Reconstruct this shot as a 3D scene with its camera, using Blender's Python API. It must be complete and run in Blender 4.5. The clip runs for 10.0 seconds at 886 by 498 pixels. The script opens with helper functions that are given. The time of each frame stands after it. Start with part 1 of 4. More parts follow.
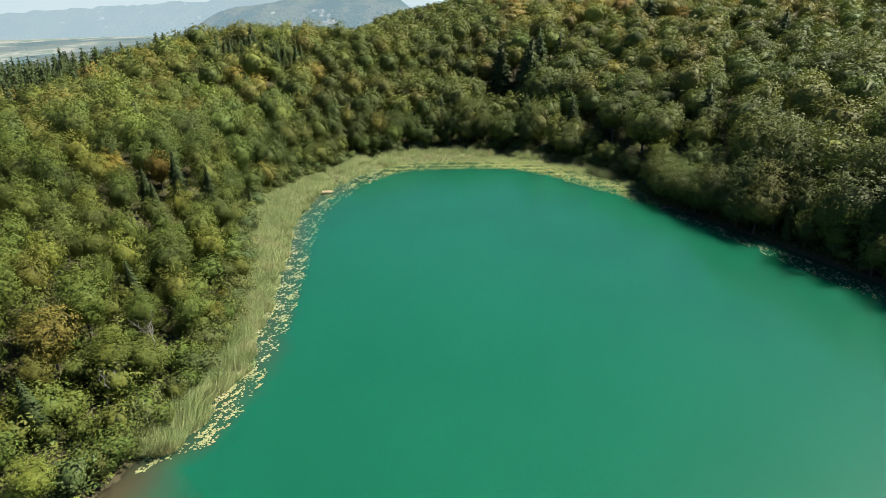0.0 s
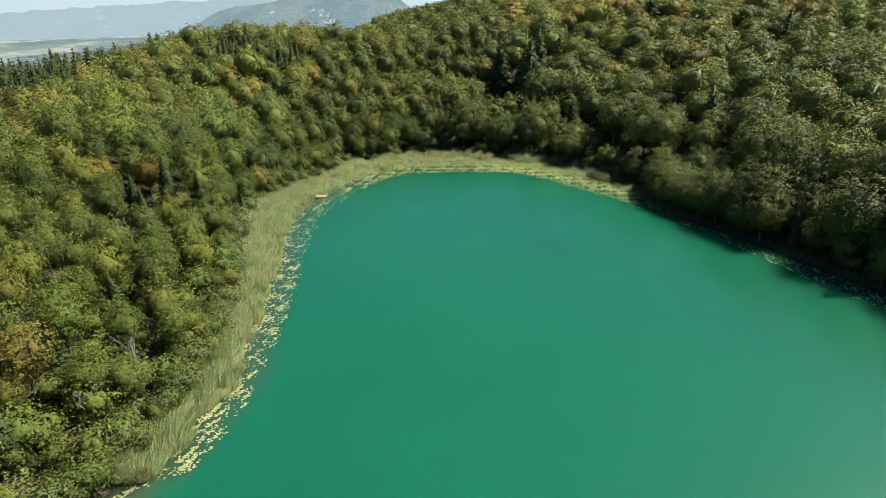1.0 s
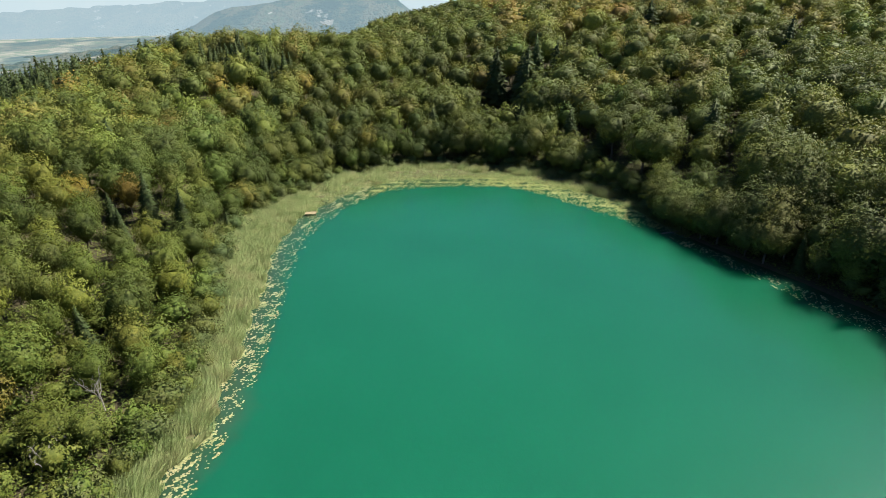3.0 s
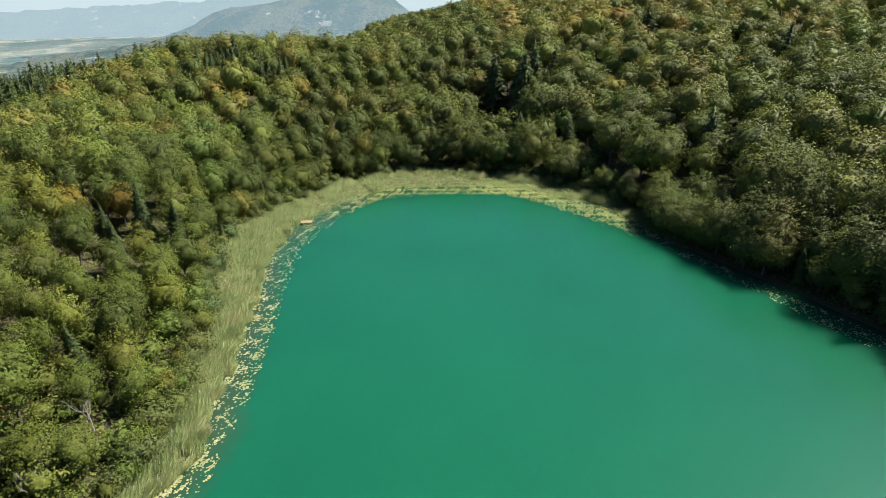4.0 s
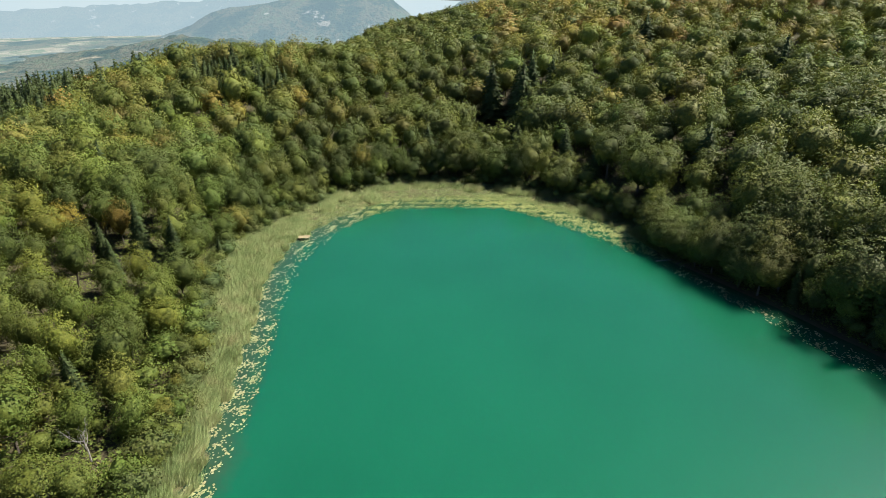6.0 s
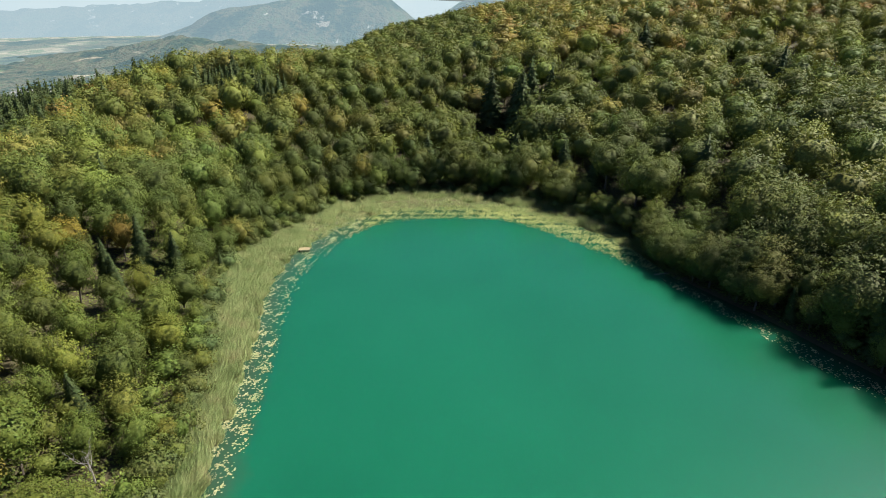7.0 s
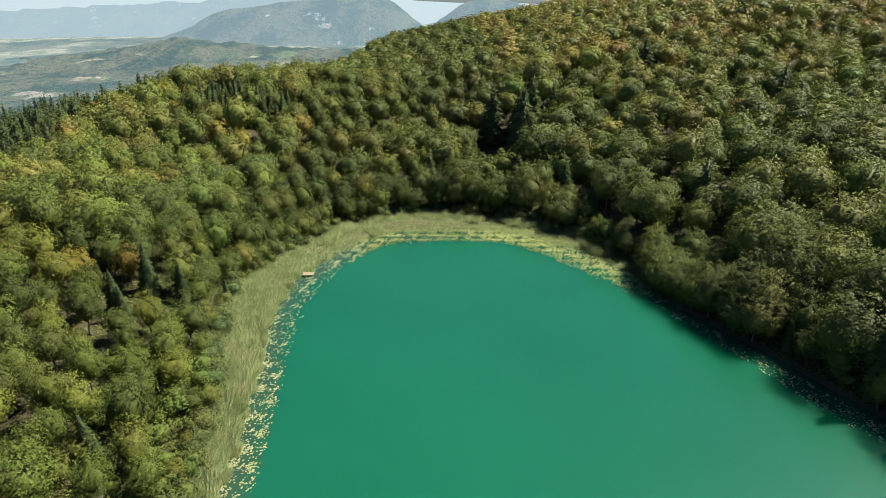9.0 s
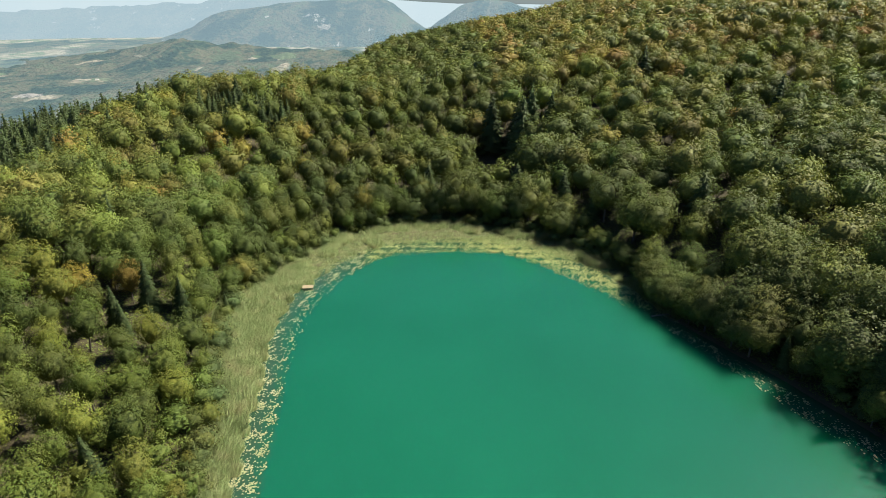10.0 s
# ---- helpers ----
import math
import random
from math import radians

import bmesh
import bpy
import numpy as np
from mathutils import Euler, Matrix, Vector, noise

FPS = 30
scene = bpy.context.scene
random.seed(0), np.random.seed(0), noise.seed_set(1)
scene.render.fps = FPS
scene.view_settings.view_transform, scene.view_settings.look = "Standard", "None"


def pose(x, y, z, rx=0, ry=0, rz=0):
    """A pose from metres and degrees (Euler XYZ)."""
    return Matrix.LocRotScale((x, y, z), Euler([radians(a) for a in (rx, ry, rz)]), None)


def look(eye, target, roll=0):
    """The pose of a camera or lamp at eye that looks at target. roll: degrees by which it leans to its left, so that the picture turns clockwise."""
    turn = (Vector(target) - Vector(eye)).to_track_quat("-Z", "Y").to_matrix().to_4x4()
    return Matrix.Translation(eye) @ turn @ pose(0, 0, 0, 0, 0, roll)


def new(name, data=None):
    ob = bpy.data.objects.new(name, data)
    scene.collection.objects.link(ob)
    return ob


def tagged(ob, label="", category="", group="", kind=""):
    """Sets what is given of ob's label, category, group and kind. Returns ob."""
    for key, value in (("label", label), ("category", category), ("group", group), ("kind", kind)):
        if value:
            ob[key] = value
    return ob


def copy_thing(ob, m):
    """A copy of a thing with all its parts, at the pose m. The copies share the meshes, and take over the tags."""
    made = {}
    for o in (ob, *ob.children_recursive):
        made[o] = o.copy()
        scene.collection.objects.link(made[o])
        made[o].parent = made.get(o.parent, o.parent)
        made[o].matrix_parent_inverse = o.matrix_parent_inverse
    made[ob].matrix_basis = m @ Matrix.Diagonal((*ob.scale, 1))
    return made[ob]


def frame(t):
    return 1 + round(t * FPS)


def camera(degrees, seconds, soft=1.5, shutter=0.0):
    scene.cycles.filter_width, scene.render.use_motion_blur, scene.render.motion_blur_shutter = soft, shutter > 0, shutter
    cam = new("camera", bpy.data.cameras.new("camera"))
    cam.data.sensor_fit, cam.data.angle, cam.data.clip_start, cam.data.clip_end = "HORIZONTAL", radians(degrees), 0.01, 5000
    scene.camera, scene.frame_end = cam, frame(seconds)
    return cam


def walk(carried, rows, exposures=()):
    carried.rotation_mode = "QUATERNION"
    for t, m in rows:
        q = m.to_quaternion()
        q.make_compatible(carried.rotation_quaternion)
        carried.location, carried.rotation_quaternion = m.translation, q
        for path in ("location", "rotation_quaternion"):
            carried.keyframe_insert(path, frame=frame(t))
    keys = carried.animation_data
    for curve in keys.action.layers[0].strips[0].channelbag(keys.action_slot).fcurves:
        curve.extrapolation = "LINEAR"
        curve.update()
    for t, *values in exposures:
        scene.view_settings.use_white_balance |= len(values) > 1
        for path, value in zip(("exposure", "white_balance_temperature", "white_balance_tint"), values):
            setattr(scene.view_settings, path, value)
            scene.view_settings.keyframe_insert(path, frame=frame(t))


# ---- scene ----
cam = camera(73.7, 10.0, soft=0.8)

PATH = [
    (0, (-0.098, -4.182, 44.065), (-0.127, -2.336, 43.296), -0.4),
    (0.5, (0.212, -2.249, 44.146), (0.183, -0.404, 43.376), -0.4),
    (1, (0.495, -0.47, 44.182), (0.467, 1.375, 43.412), -0.4),
    (1.5, (0.763, 1.357, 44.57), (0.736, 3.203, 43.799), -0.4),
    (2, (1.145, 2.867, 45.056), (1.118, 4.712, 44.285), -0.4),
    (2.5, (1.4, 4.277, 45.646), (1.375, 6.123, 44.876), -0.3),
    (4, (1.953, 7.317, 47.848), (1.937, 9.164, 47.081), -0.1),
    (4.5, (1.943, 7.884, 48.406), (1.93, 9.731, 47.64), -0.0),
    (5, (2.023, 8.026, 49.156), (2.011, 9.873, 48.39), 0.0),
    (5.5, (2.108, 8.176, 50.154), (2.098, 10.023, 49.387), 0.1),
    (7, (1.909, 8.655, 54.357), (1.904, 10.502, 53.59), 0.3),
    (7.5, (1.771, 8.798, 55.952), (1.768, 10.645, 55.185), 0.4),
    (8, (1.669, 8.93, 57.443), (1.664, 10.777, 56.677), 0.4),
    (8.5, (1.535, 9.11, 59.054), (1.53, 10.957, 58.287), 0.5),
    (9, (1.478, 9.303, 60.553), (1.471, 11.151, 59.787), 0.5),
    (9.5, (1.56, 9.535, 62.085), (1.554, 11.383, 61.32), 0.5),
    (10, (1.594, 9.763, 63.705), (1.589, 11.611, 62.94), 0.5),
]
walk(cam, [(t, look(eye, target, roll)) for t, eye, target, roll in PATH], exposures=((0.0, 0.62), (10.0, 0.62)))

# ---- light ----
SUN = Vector((0.72, 0.37, 1.0)).normalized()
world = bpy.data.worlds.new("world")
scene.world = world
world.use_nodes = True
wn = world.node_tree.nodes
sky = wn.new("ShaderNodeTexSky")
sky.sky_type = "NISHITA"
sky.sun_disc = False
sky.sun_elevation = math.asin(SUN.z)
sky.sun_rotation = math.atan2(SUN.x, SUN.y)
sky.altitude = 300
sky.dust_density = 1.0
sky.ozone_density = 4.0
wn["Background"].inputs["Strength"].default_value = 0.053
cool = wn.new("ShaderNodeMix")
cool.data_type, cool.blend_type = "RGBA", "MULTIPLY"
cool.inputs[0].default_value = 1.0
cool.inputs[7].default_value = (0.77, 0.95, 1.16, 1.0)
world.node_tree.links.new(sky.outputs["Color"], cool.inputs[6])
world.node_tree.links.new(cool.outputs[2], wn["Background"].inputs["Color"])
sun = new("sun", bpy.data.lights.new("sun", "SUN"))
sun.data.energy, sun.data.angle, sun.data.color = 7.3, radians(0.5), (1.0, 0.94, 0.84)
sun.matrix_world = look(SUN * 300, (0, 0, 0))

# ---- materials ----


class Nodes:
    """A small wrapper that builds a node material."""

    def __init__(self, name):
        self.m = bpy.data.materials.new(name)
        self.m.use_nodes = True
        self.t = self.m.node_tree
        self.t.nodes.clear()
        self.out = self.add("ShaderNodeOutputMaterial")

    def add(self, kind, **inputs):
        n = self.t.nodes.new(kind)
        for key, value in inputs.items():
            self.put(n, key, value)
        return n

    def put(self, n, key, value):
        socket = n.inputs[key.replace("_", " ")] if isinstance(key, str) else n.inputs[key]
        if isinstance(value, bpy.types.NodeSocket):
            self.t.links.new(value, socket)
        else:
            socket.default_value = value

    def noise(self, scale, detail=3.0, rough=0.5, vector=None):
        n = self.add("ShaderNodeTexNoise", Scale=scale, Detail=detail, Roughness=rough)
        if vector is not None:
            self.put(n, "Vector", vector)
        return n.outputs["Fac"]

    def place(self):
        return self.add("ShaderNodeNewGeometry").outputs["Position"]

    def ramp(self, fac, *stops):
        n = self.add("ShaderNodeValToRGB", Fac=fac)
        e = n.color_ramp.elements
        while len(e) < len(stops):
            e.new(0.5)
        for el, (p, c) in zip(e, stops):
            el.position, el.color = p, (*c, 1.0)
        return n.outputs["Color"]

    def mix(self, fac, a, b, blend="MIX"):
        n = self.t.nodes.new("ShaderNodeMix")
        n.data_type, n.blend_type = "RGBA", blend
        for i, v in ((0, fac), (6, a), (7, b)):
            self.put(n, i, v if isinstance(v, (bpy.types.NodeSocket, float, int)) else (*v, 1.0))
        return n.outputs[2]

    def math(self, op, a, b=0.0):
        n = self.t.nodes.new("ShaderNodeMath")
        n.operation = op
        self.put(n, 0, a)
        self.put(n, 1, b)
        return n.outputs[0]

    def bump(self, height, strength, distance):
        return self.add("ShaderNodeBump", Height=height, Strength=strength, Distance=distance).outputs["Normal"]

    def done(self, shader):
        self.t.links.new(shader, self.out.inputs["Surface"])
        return self.m


def leaf_material(name, from_attribute):
    """Foliage: the tree's own hue, varied from leaf spray to leaf spray, partly translucent."""
    k = Nodes(name)
    if from_attribute:
        a = k.add("ShaderNodeAttribute")
        a.attribute_name = "tint"
        base = a.outputs["Color"]
    else:
        base = k.add("ShaderNodeObjectInfo").outputs["Color"]
    geo = k.add("ShaderNodeNewGeometry")
    r = geo.outputs["Random Per Island"]
    hsv = k.add("ShaderNodeHueSaturation", Color=base)
    k.put(hsv, "Hue", k.math("ADD", 0.482, k.math("MULTIPLY", r, 0.036)))
    k.put(hsv, "Value", k.math("ADD", 0.85, k.math("MULTIPLY", r, 0.32)))
    patch = k.noise(0.5, 2.0, vector=geo.outputs["Position"])
    col = k.mix(k.math("MULTIPLY", patch, 0.14), hsv.outputs["Color"], (0.11, 0.105, 0.03))
    fine = k.noise(2.6, 3.0, 0.7, geo.outputs["Position"])
    col = k.mix(1.0, col, k.ramp(fine, (0.36, (0.70, 0.74, 0.68)), (0.62, (1.24, 1.20, 1.05))), "MULTIPLY")
    b = k.add("ShaderNodeBsdfPrincipled", Base_Color=col, Roughness=0.6)
    b.inputs["Specular IOR Level"].default_value = 0.1
    tr = k.add("ShaderNodeBsdfTranslucent", Color=k.mix(0.5, col, (0.17, 0.19, 0.03)))
    ms = k.add("ShaderNodeMixShader", Fac=0.17)
    k.put(ms, 1, b.outputs[0])
    k.put(ms, 2, tr.outputs[0])
    return k.done(ms.outputs[0])


def plain_material(name, colours, scale, rough=0.85, bump=0.3, distance=0.05, island=0.0, stretch=None, thin=0.0):
    """A two-scale mottled surface between several colours."""
    k = Nodes(name)
    p = k.place()
    if stretch:
        mp = k.add("ShaderNodeMapping", Vector=p)
        mp.inputs["Scale"].default_value = stretch
        p = mp.outputs["Vector"]
    big, small = k.noise(scale, 4.0, 0.6, p), k.noise(scale * 9, 3.0, 0.6, p)
    f = k.math("ADD", k.math("MULTIPLY", big, 0.65), k.math("MULTIPLY", small, 0.35))
    stops = [(0.3 + 0.4 * i / max(1, len(colours) - 1), c) for i, c in enumerate(colours)]
    col = k.ramp(f, *stops)
    if island:
        r = k.add("ShaderNodeNewGeometry").outputs["Random Per Island"]
        hsv = k.add("ShaderNodeHueSaturation", Color=col)
        k.put(hsv, "Value", k.math("ADD", 1.0 - island, k.math("MULTIPLY", r, 2 * island)))
        k.put(hsv, "Hue", k.math("ADD", 0.49, k.math("MULTIPLY", r, 0.02)))
        col = hsv.outputs["Color"]
    b = k.add("ShaderNodeBsdfPrincipled", Base_Color=col, Roughness=rough)
    b.inputs["Specular IOR Level"].default_value = 0.3
    if bump:
        k.put(b, "Normal", k.bump(small, bump, distance))
    if thin:
        tr = k.add("ShaderNodeBsdfTranslucent", Color=col)
        ms = k.add("ShaderNodeMixShader", Fac=thin)
        k.put(ms, 1, b.outputs[0])
        k.put(ms, 2, tr.outputs[0])
        return k.done(ms.outputs[0])
    return k.done(b.outputs[0])


def water_material():
    """Milky emerald lake water: a turbid body under a lightly rippled surface, murky over the shallows by the reeds, brown in the south-west bay."""
    k = Nodes("lake_water")
    p = k.place()
    cloud = k.noise(0.018, 3.0, 0.5, p)
    col = k.ramp(cloud, (0.3, (0.004, 0.078, 0.038)), (0.7, (0.006, 0.095, 0.048)))
    depth = k.add("ShaderNodeAttribute")
    depth.attribute_name = "tint"
    off = k.add("ShaderNodeSeparateColor", Color=depth.outputs["Color"]).outputs[0]
    off = k.math("ADD", off, k.math("MULTIPLY", k.math("SUBTRACT", k.noise(0.22, 3.0, 0.6, p), 0.5), 0.35))
    col = k.mix(k.ramp(off, (0.05, (0.9, 0.9, 0.9)), (0.40, (0, 0, 0))), col, (0.030, 0.075, 0.038))
    near = k.add("ShaderNodeVectorMath")
    near.operation = "DISTANCE"
    k.put(near, 0, p)
    near.inputs[1].default_value = (-37.0, 37.0, 0.0)
    shallow = k.math("ADD", k.math("MULTIPLY", near.outputs["Value"], 0.062), k.math("MULTIPLY", k.noise(0.15, 3.0, 0.5, p), 0.5))
    col = k.mix(k.ramp(shallow, (0.55, (1, 1, 1)), (1.0, (0, 0, 0))), col, (0.055, 0.050, 0.028))
    b = k.add("ShaderNodeBsdfPrincipled", Base_Color=col, Roughness=0.45, IOR=1.33)
    b.inputs["Specular IOR Level"].default_value = 0.0
    b.inputs["Coat Weight"].default_value = 1.0
    b.inputs["Coat Roughness"].default_value = 0.20
    b.inputs["Coat IOR"].default_value = 1.5
    b.subsurface_method = "BURLEY"
    b.inputs["Subsurface Weight"].default_value = 1.0
    b.inputs["Subsurface Radius"].default_value = (0.5, 1.0, 0.8)
    b.inputs["Subsurface Scale"].default_value = 6.0
    mp = k.add("ShaderNodeMapping", Vector=p)
    mp.inputs["Scale"].default_value = (1.0, 0.6, 1.0)
    wave = k.math("ADD", k.noise(0.9, 3.0, 0.6, mp.outputs["Vector"]), k.math("MULTIPLY", k.noise(4.5, 2.0, 0.5, p), 0.25))
    ripple = k.bump(wave, 0.35, 0.06)
    k.put(b, "Normal", ripple)
    k.put(b, "Coat Normal", ripple)
    return k.done(b.outputs[0])


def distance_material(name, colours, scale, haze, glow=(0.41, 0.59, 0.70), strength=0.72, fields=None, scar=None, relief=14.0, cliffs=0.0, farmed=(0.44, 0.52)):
    """Far country seen through air: matt ground, with lit haze painted in by mixing emission over it."""
    k = Nodes(name)
    p = k.place()
    mp = k.add("ShaderNodeMapping", Vector=p)
    mp.inputs["Scale"].default_value = (1.0, 0.45, 1.0)
    v = mp.outputs["Vector"]
    f = k.math("ADD", k.math("MULTIPLY", k.noise(scale, 5.0, 0.6, v), 0.7), k.math("MULTIPLY", k.noise(scale * 7, 3.0, 0.6, v), 0.3))
    col = k.ramp(f, *[(0.42 + 0.17 * i / max(1, len(colours) - 1), c) for i, c in enumerate(colours)])
    if fields:
        cell = k.add("ShaderNodeTexVoronoi", Vector=v, Scale=fields)
        pick = k.add("ShaderNodeSeparateColor", Color=cell.outputs["Color"]).outputs[0]
        farm = k.ramp(pick, (0.0, (0.09, 0.13, 0.05)), (0.35, (0.13, 0.16, 0.07)), (0.5, (0.26, 0.22, 0.14)), (0.8, (0.33, 0.29, 0.20)))
        mask = k.ramp(k.noise(scale * 0.8, 2.0, 0.5, v), (farmed[0], (0, 0, 0)), (farmed[1], (1, 1, 1)))
        col = k.mix(mask, col, farm)
    if cliffs:
        rock = k.noise(cliffs, 5.0, 0.75, v)
        col = k.mix(k.ramp(rock, (0.62, (0, 0, 0)), (0.66, (1, 1, 1))), col, (0.42, 0.40, 0.36))
    if scar:
        near = k.add("ShaderNodeVectorMath")
        near.operation = "DISTANCE"
        k.put(near, 0, p)
        near.inputs[1].default_value = scar[:3]
        reach = k.math("ADD", k.math("DIVIDE", near.outputs["Value"], scar[3]), k.math("MULTIPLY", k.noise(0.05, 4.0, 0.7, p), 1.3))
        col = k.mix(k.math("LESS_THAN", reach, 1.15), col, (0.30, 0.27, 0.22))
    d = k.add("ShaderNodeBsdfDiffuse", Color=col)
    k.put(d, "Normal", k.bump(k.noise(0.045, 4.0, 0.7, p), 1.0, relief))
    # even emission stands in for sunlit haze; the air itself is empty
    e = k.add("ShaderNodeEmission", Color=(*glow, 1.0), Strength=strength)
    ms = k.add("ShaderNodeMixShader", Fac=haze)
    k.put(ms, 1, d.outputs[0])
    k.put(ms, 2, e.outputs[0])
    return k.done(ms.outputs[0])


M_LEAF = leaf_material("foliage", False)
M_FOREST = leaf_material("forest_foliage", True)
M_BARK = plain_material("bark", [(0.05, 0.04, 0.03), (0.14, 0.12, 0.095)], 1.5, 0.9, 0.5, 0.03)
M_DEAD = plain_material("dead_wood", [(0.14, 0.125, 0.11), (0.30, 0.28, 0.25)], 1.2, 0.9, 0.3, 0.02)
M_FLOOR = plain_material("forest_floor", [(0.030, 0.028, 0.014), (0.060, 0.050, 0.025), (0.050, 0.062, 0.022)], 0.12, 0.95, 0.5, 0.3)
M_MARSH = plain_material("marsh_litter", [(0.045, 0.060, 0.022), (0.095, 0.085, 0.040), (0.070, 0.090, 0.030), (0.115, 0.105, 0.050)], 0.22, 0.95, 0.6, 0.12)
M_REED = plain_material("reed_blades", [(0.17, 0.24, 0.086), (0.28, 0.36, 0.14), (0.38, 0.42, 0.185), (0.48, 0.42, 0.23)], 0.32, 0.7, 0.0, island=0.28, thin=0.5)
M_PAD = plain_material("lily_pads", [(0.16, 0.20, 0.075), (0.28, 0.29, 0.13), (0.40, 0.38, 0.22)], 0.30, 0.45, 0.0, island=0.25)
M_MAT = plain_material("lily_mat", [(0.12, 0.16, 0.042), (0.24, 0.27, 0.080), (0.38, 0.37, 0.15)], 0.30, 0.45, 0.0, island=0.25)
M_PLANK = plain_material("weathered_planks", [(0.24, 0.19, 0.11), (0.36, 0.29, 0.17)], 1.8, 0.8, 0.3, 0.01, stretch=(1.0, 6.0, 1.0))
M_WATER = water_material()

# ---- plan of the lake: edge of the open reeds, and the line where the trees begin ----
OUTER = [(-33.5, 40), (-31.8, 43), (-28.8, 47), (-26.8, 57), (-26, 63.5), (-27.4, 73), (-28.5, 81.5), (-29.6, 93), (-31.5, 103), (-33.5, 117.5), (-32.7, 133),
         (-28.8, 141), (-22.5, 153.5), (-12, 163), (10.5, 166), (20.5, 164.5), (30, 158.5), (39, 149.2), (46, 139), (50.6, 125.5), (57.2, 114.2),
         (63.0, 104), (67.5, 94.6), (71, 87.6), (76, 75.8), (82, 55), (81, 22), (67, -25), (19, -56), (-32, -46), (-58, -9), (-48, 24)]
INNER = [(-36, 39), (-35.2, 42), (-33.4, 47), (-32.3, 57), (-32, 63.5), (-33, 73), (-34.9, 82.5), (-38.3, 96.2), (-42.7, 109.4), (-45.8, 126.3), (-42.4, 144.4),
         (-36.2, 160.3), (-26, 173.7), (-10, 182.9), (12.3, 183.1), (24, 180), (35.5, 168.6), (47.3, 153.7), (50.7, 141), (53, 126.6), (58.5, 115.2),
         (64.4, 105), (68.9, 95.5), (72.4, 88.6), (77.4, 76.7), (86, 55), (85, 20), (70, -30), (20, -60), (-35, -50), (-62, -10), (-52, 25)]
STEPS = 8


def closed_curve(points, steps=STEPS):
    p = np.array(points, float)
    a, b, c, d = np.roll(p, 1, 0), p, np.roll(p, -1, 0), np.roll(p, -2, 0)
    rows = []
    for i in range(steps):
        t = i / steps
        rows.append(0.5 * (2 * b + (c - a) * t + (2 * a - 5 * b + 4 * c - d) * t * t + (3 * b - a - 3 * c + d) * t ** 3))
    return np.stack(rows, 1).reshape(-1, 2)


OUT, INN = closed_curve(OUTER), closed_curve(INNER)


def offshore(x, y, ring):
    """Signed distance to a closed ring, positive outside."""
    x, y = np.asarray(x, float), np.asarray(y, float)
    best, inside = np.full(x.shape, 1e9), np.zeros(x.shape, bool)
    for a, b in zip(ring, np.roll(ring, -1, 0)):
        e = b - a
        w = np.clip(((x - a[0]) * e[0] + (y - a[1]) * e[1]) / (e @ e), 0, 1)
        best = np.minimum(best, np.hypot(x - a[0] - w * e[0], y - a[1] - w * e[1]))
        if a[1] != b[1]:
            inside ^= ((a[1] > y) != (b[1] > y)) & (x < (b[0] - a[0]) * (y - a[1]) / (b[1] - a[1]) + a[0])
    return np.where(inside, -best, best)


def smooth(a, b, v):
    t = np.clip((v - a) / (b - a), 0, 1)
    return t * t * (3 - 2 * t)


def waves(x, y, size, seed):
    """Cheap smooth noise from -1 to 1 out of a few sines."""
    r = np.random.default_rng(seed)
    s = 0
    for k in range(5):
        a, f, p = r.uniform(0, 6.283), r.uniform(0.6, 1.7) * 6.283 / size, r.uniform(0, 6.283)
        s = s + np.sin((x * math.cos(a) + y * math.sin(a)) * f + p)
    return s / 3.0


def hump(x, y, cx, cy, r):
    return np.exp(-((x - cx) ** 2 + (y - cy) ** 2) / (2 * r * r))


RIDGE_X = (-900, -300, -170, -145, -85, -50, 0, 200, 900)
RIDGE_Y = (-350, 40, 190, 280, 300, 540, 840, 1300, 1700)


def ground_height(x, y):
    x, y = np.asarray(x, float), np.asarray(y, float)
    d = offshore(x, y, INN)
    out = np.maximum(d, 0)
    west = 1 / (1 + np.exp(np.clip((x + 5) / 10, -40, 40)))
    z = 0.45 + (1 - np.exp(-out / 45)) * (west * 9.5 + (1 - west) * 11.7)
    rise = smooth(0, 16, out)
    z = z + rise * (22 * hump(x, y, 190, 330, 90) + 6.1 * hump(x, y, -85, 215, 50) + 5 * hump(x, y, 70, 310, 45) + 9 * hump(x, y, -78, 278, 42))
    z = z + rise * (2 * hump(x, y, -95, 140, 35) - 9.5 * hump(x, y, 20, 228, 20) + 45 * hump(x, y, 180, 520, 130) + 34 * hump(x, y, 430, 560, 150) + 5 * hump(x, y, -20, 560, 70))
    z = z + rise * (2.5 * hump(x, y, -108, 282, 22) - 4 * hump(x, y, -145, 235, 26) - 4 * hump(x, y, -138, 276, 16) - 2.5 * hump(x, y, -120, 170, 26) + 2 * hump(x, y, -88, 130, 18) - 3.5 * hump(x, y, -50, 198, 30) - 3 * hump(x, y, -70, 162, 18) - 4 * hump(x, y, -10, 245, 26) - 3 * hump(x, y, 136, 285, 18))
    z = z + 0.8 * waves(x, y, 60, 3) * smooth(5, 40, out)
    z = z - 0.42 * np.maximum(y - np.interp(x, RIDGE_X, RIDGE_Y), 0)
    z = np.maximum(z, -112 + 4 * waves(x, y, 900, 5))
    return np.where(d > 0, z, 0.45 - np.minimum(0.30 * -d, 4.0))


# ---- mesh helpers ----


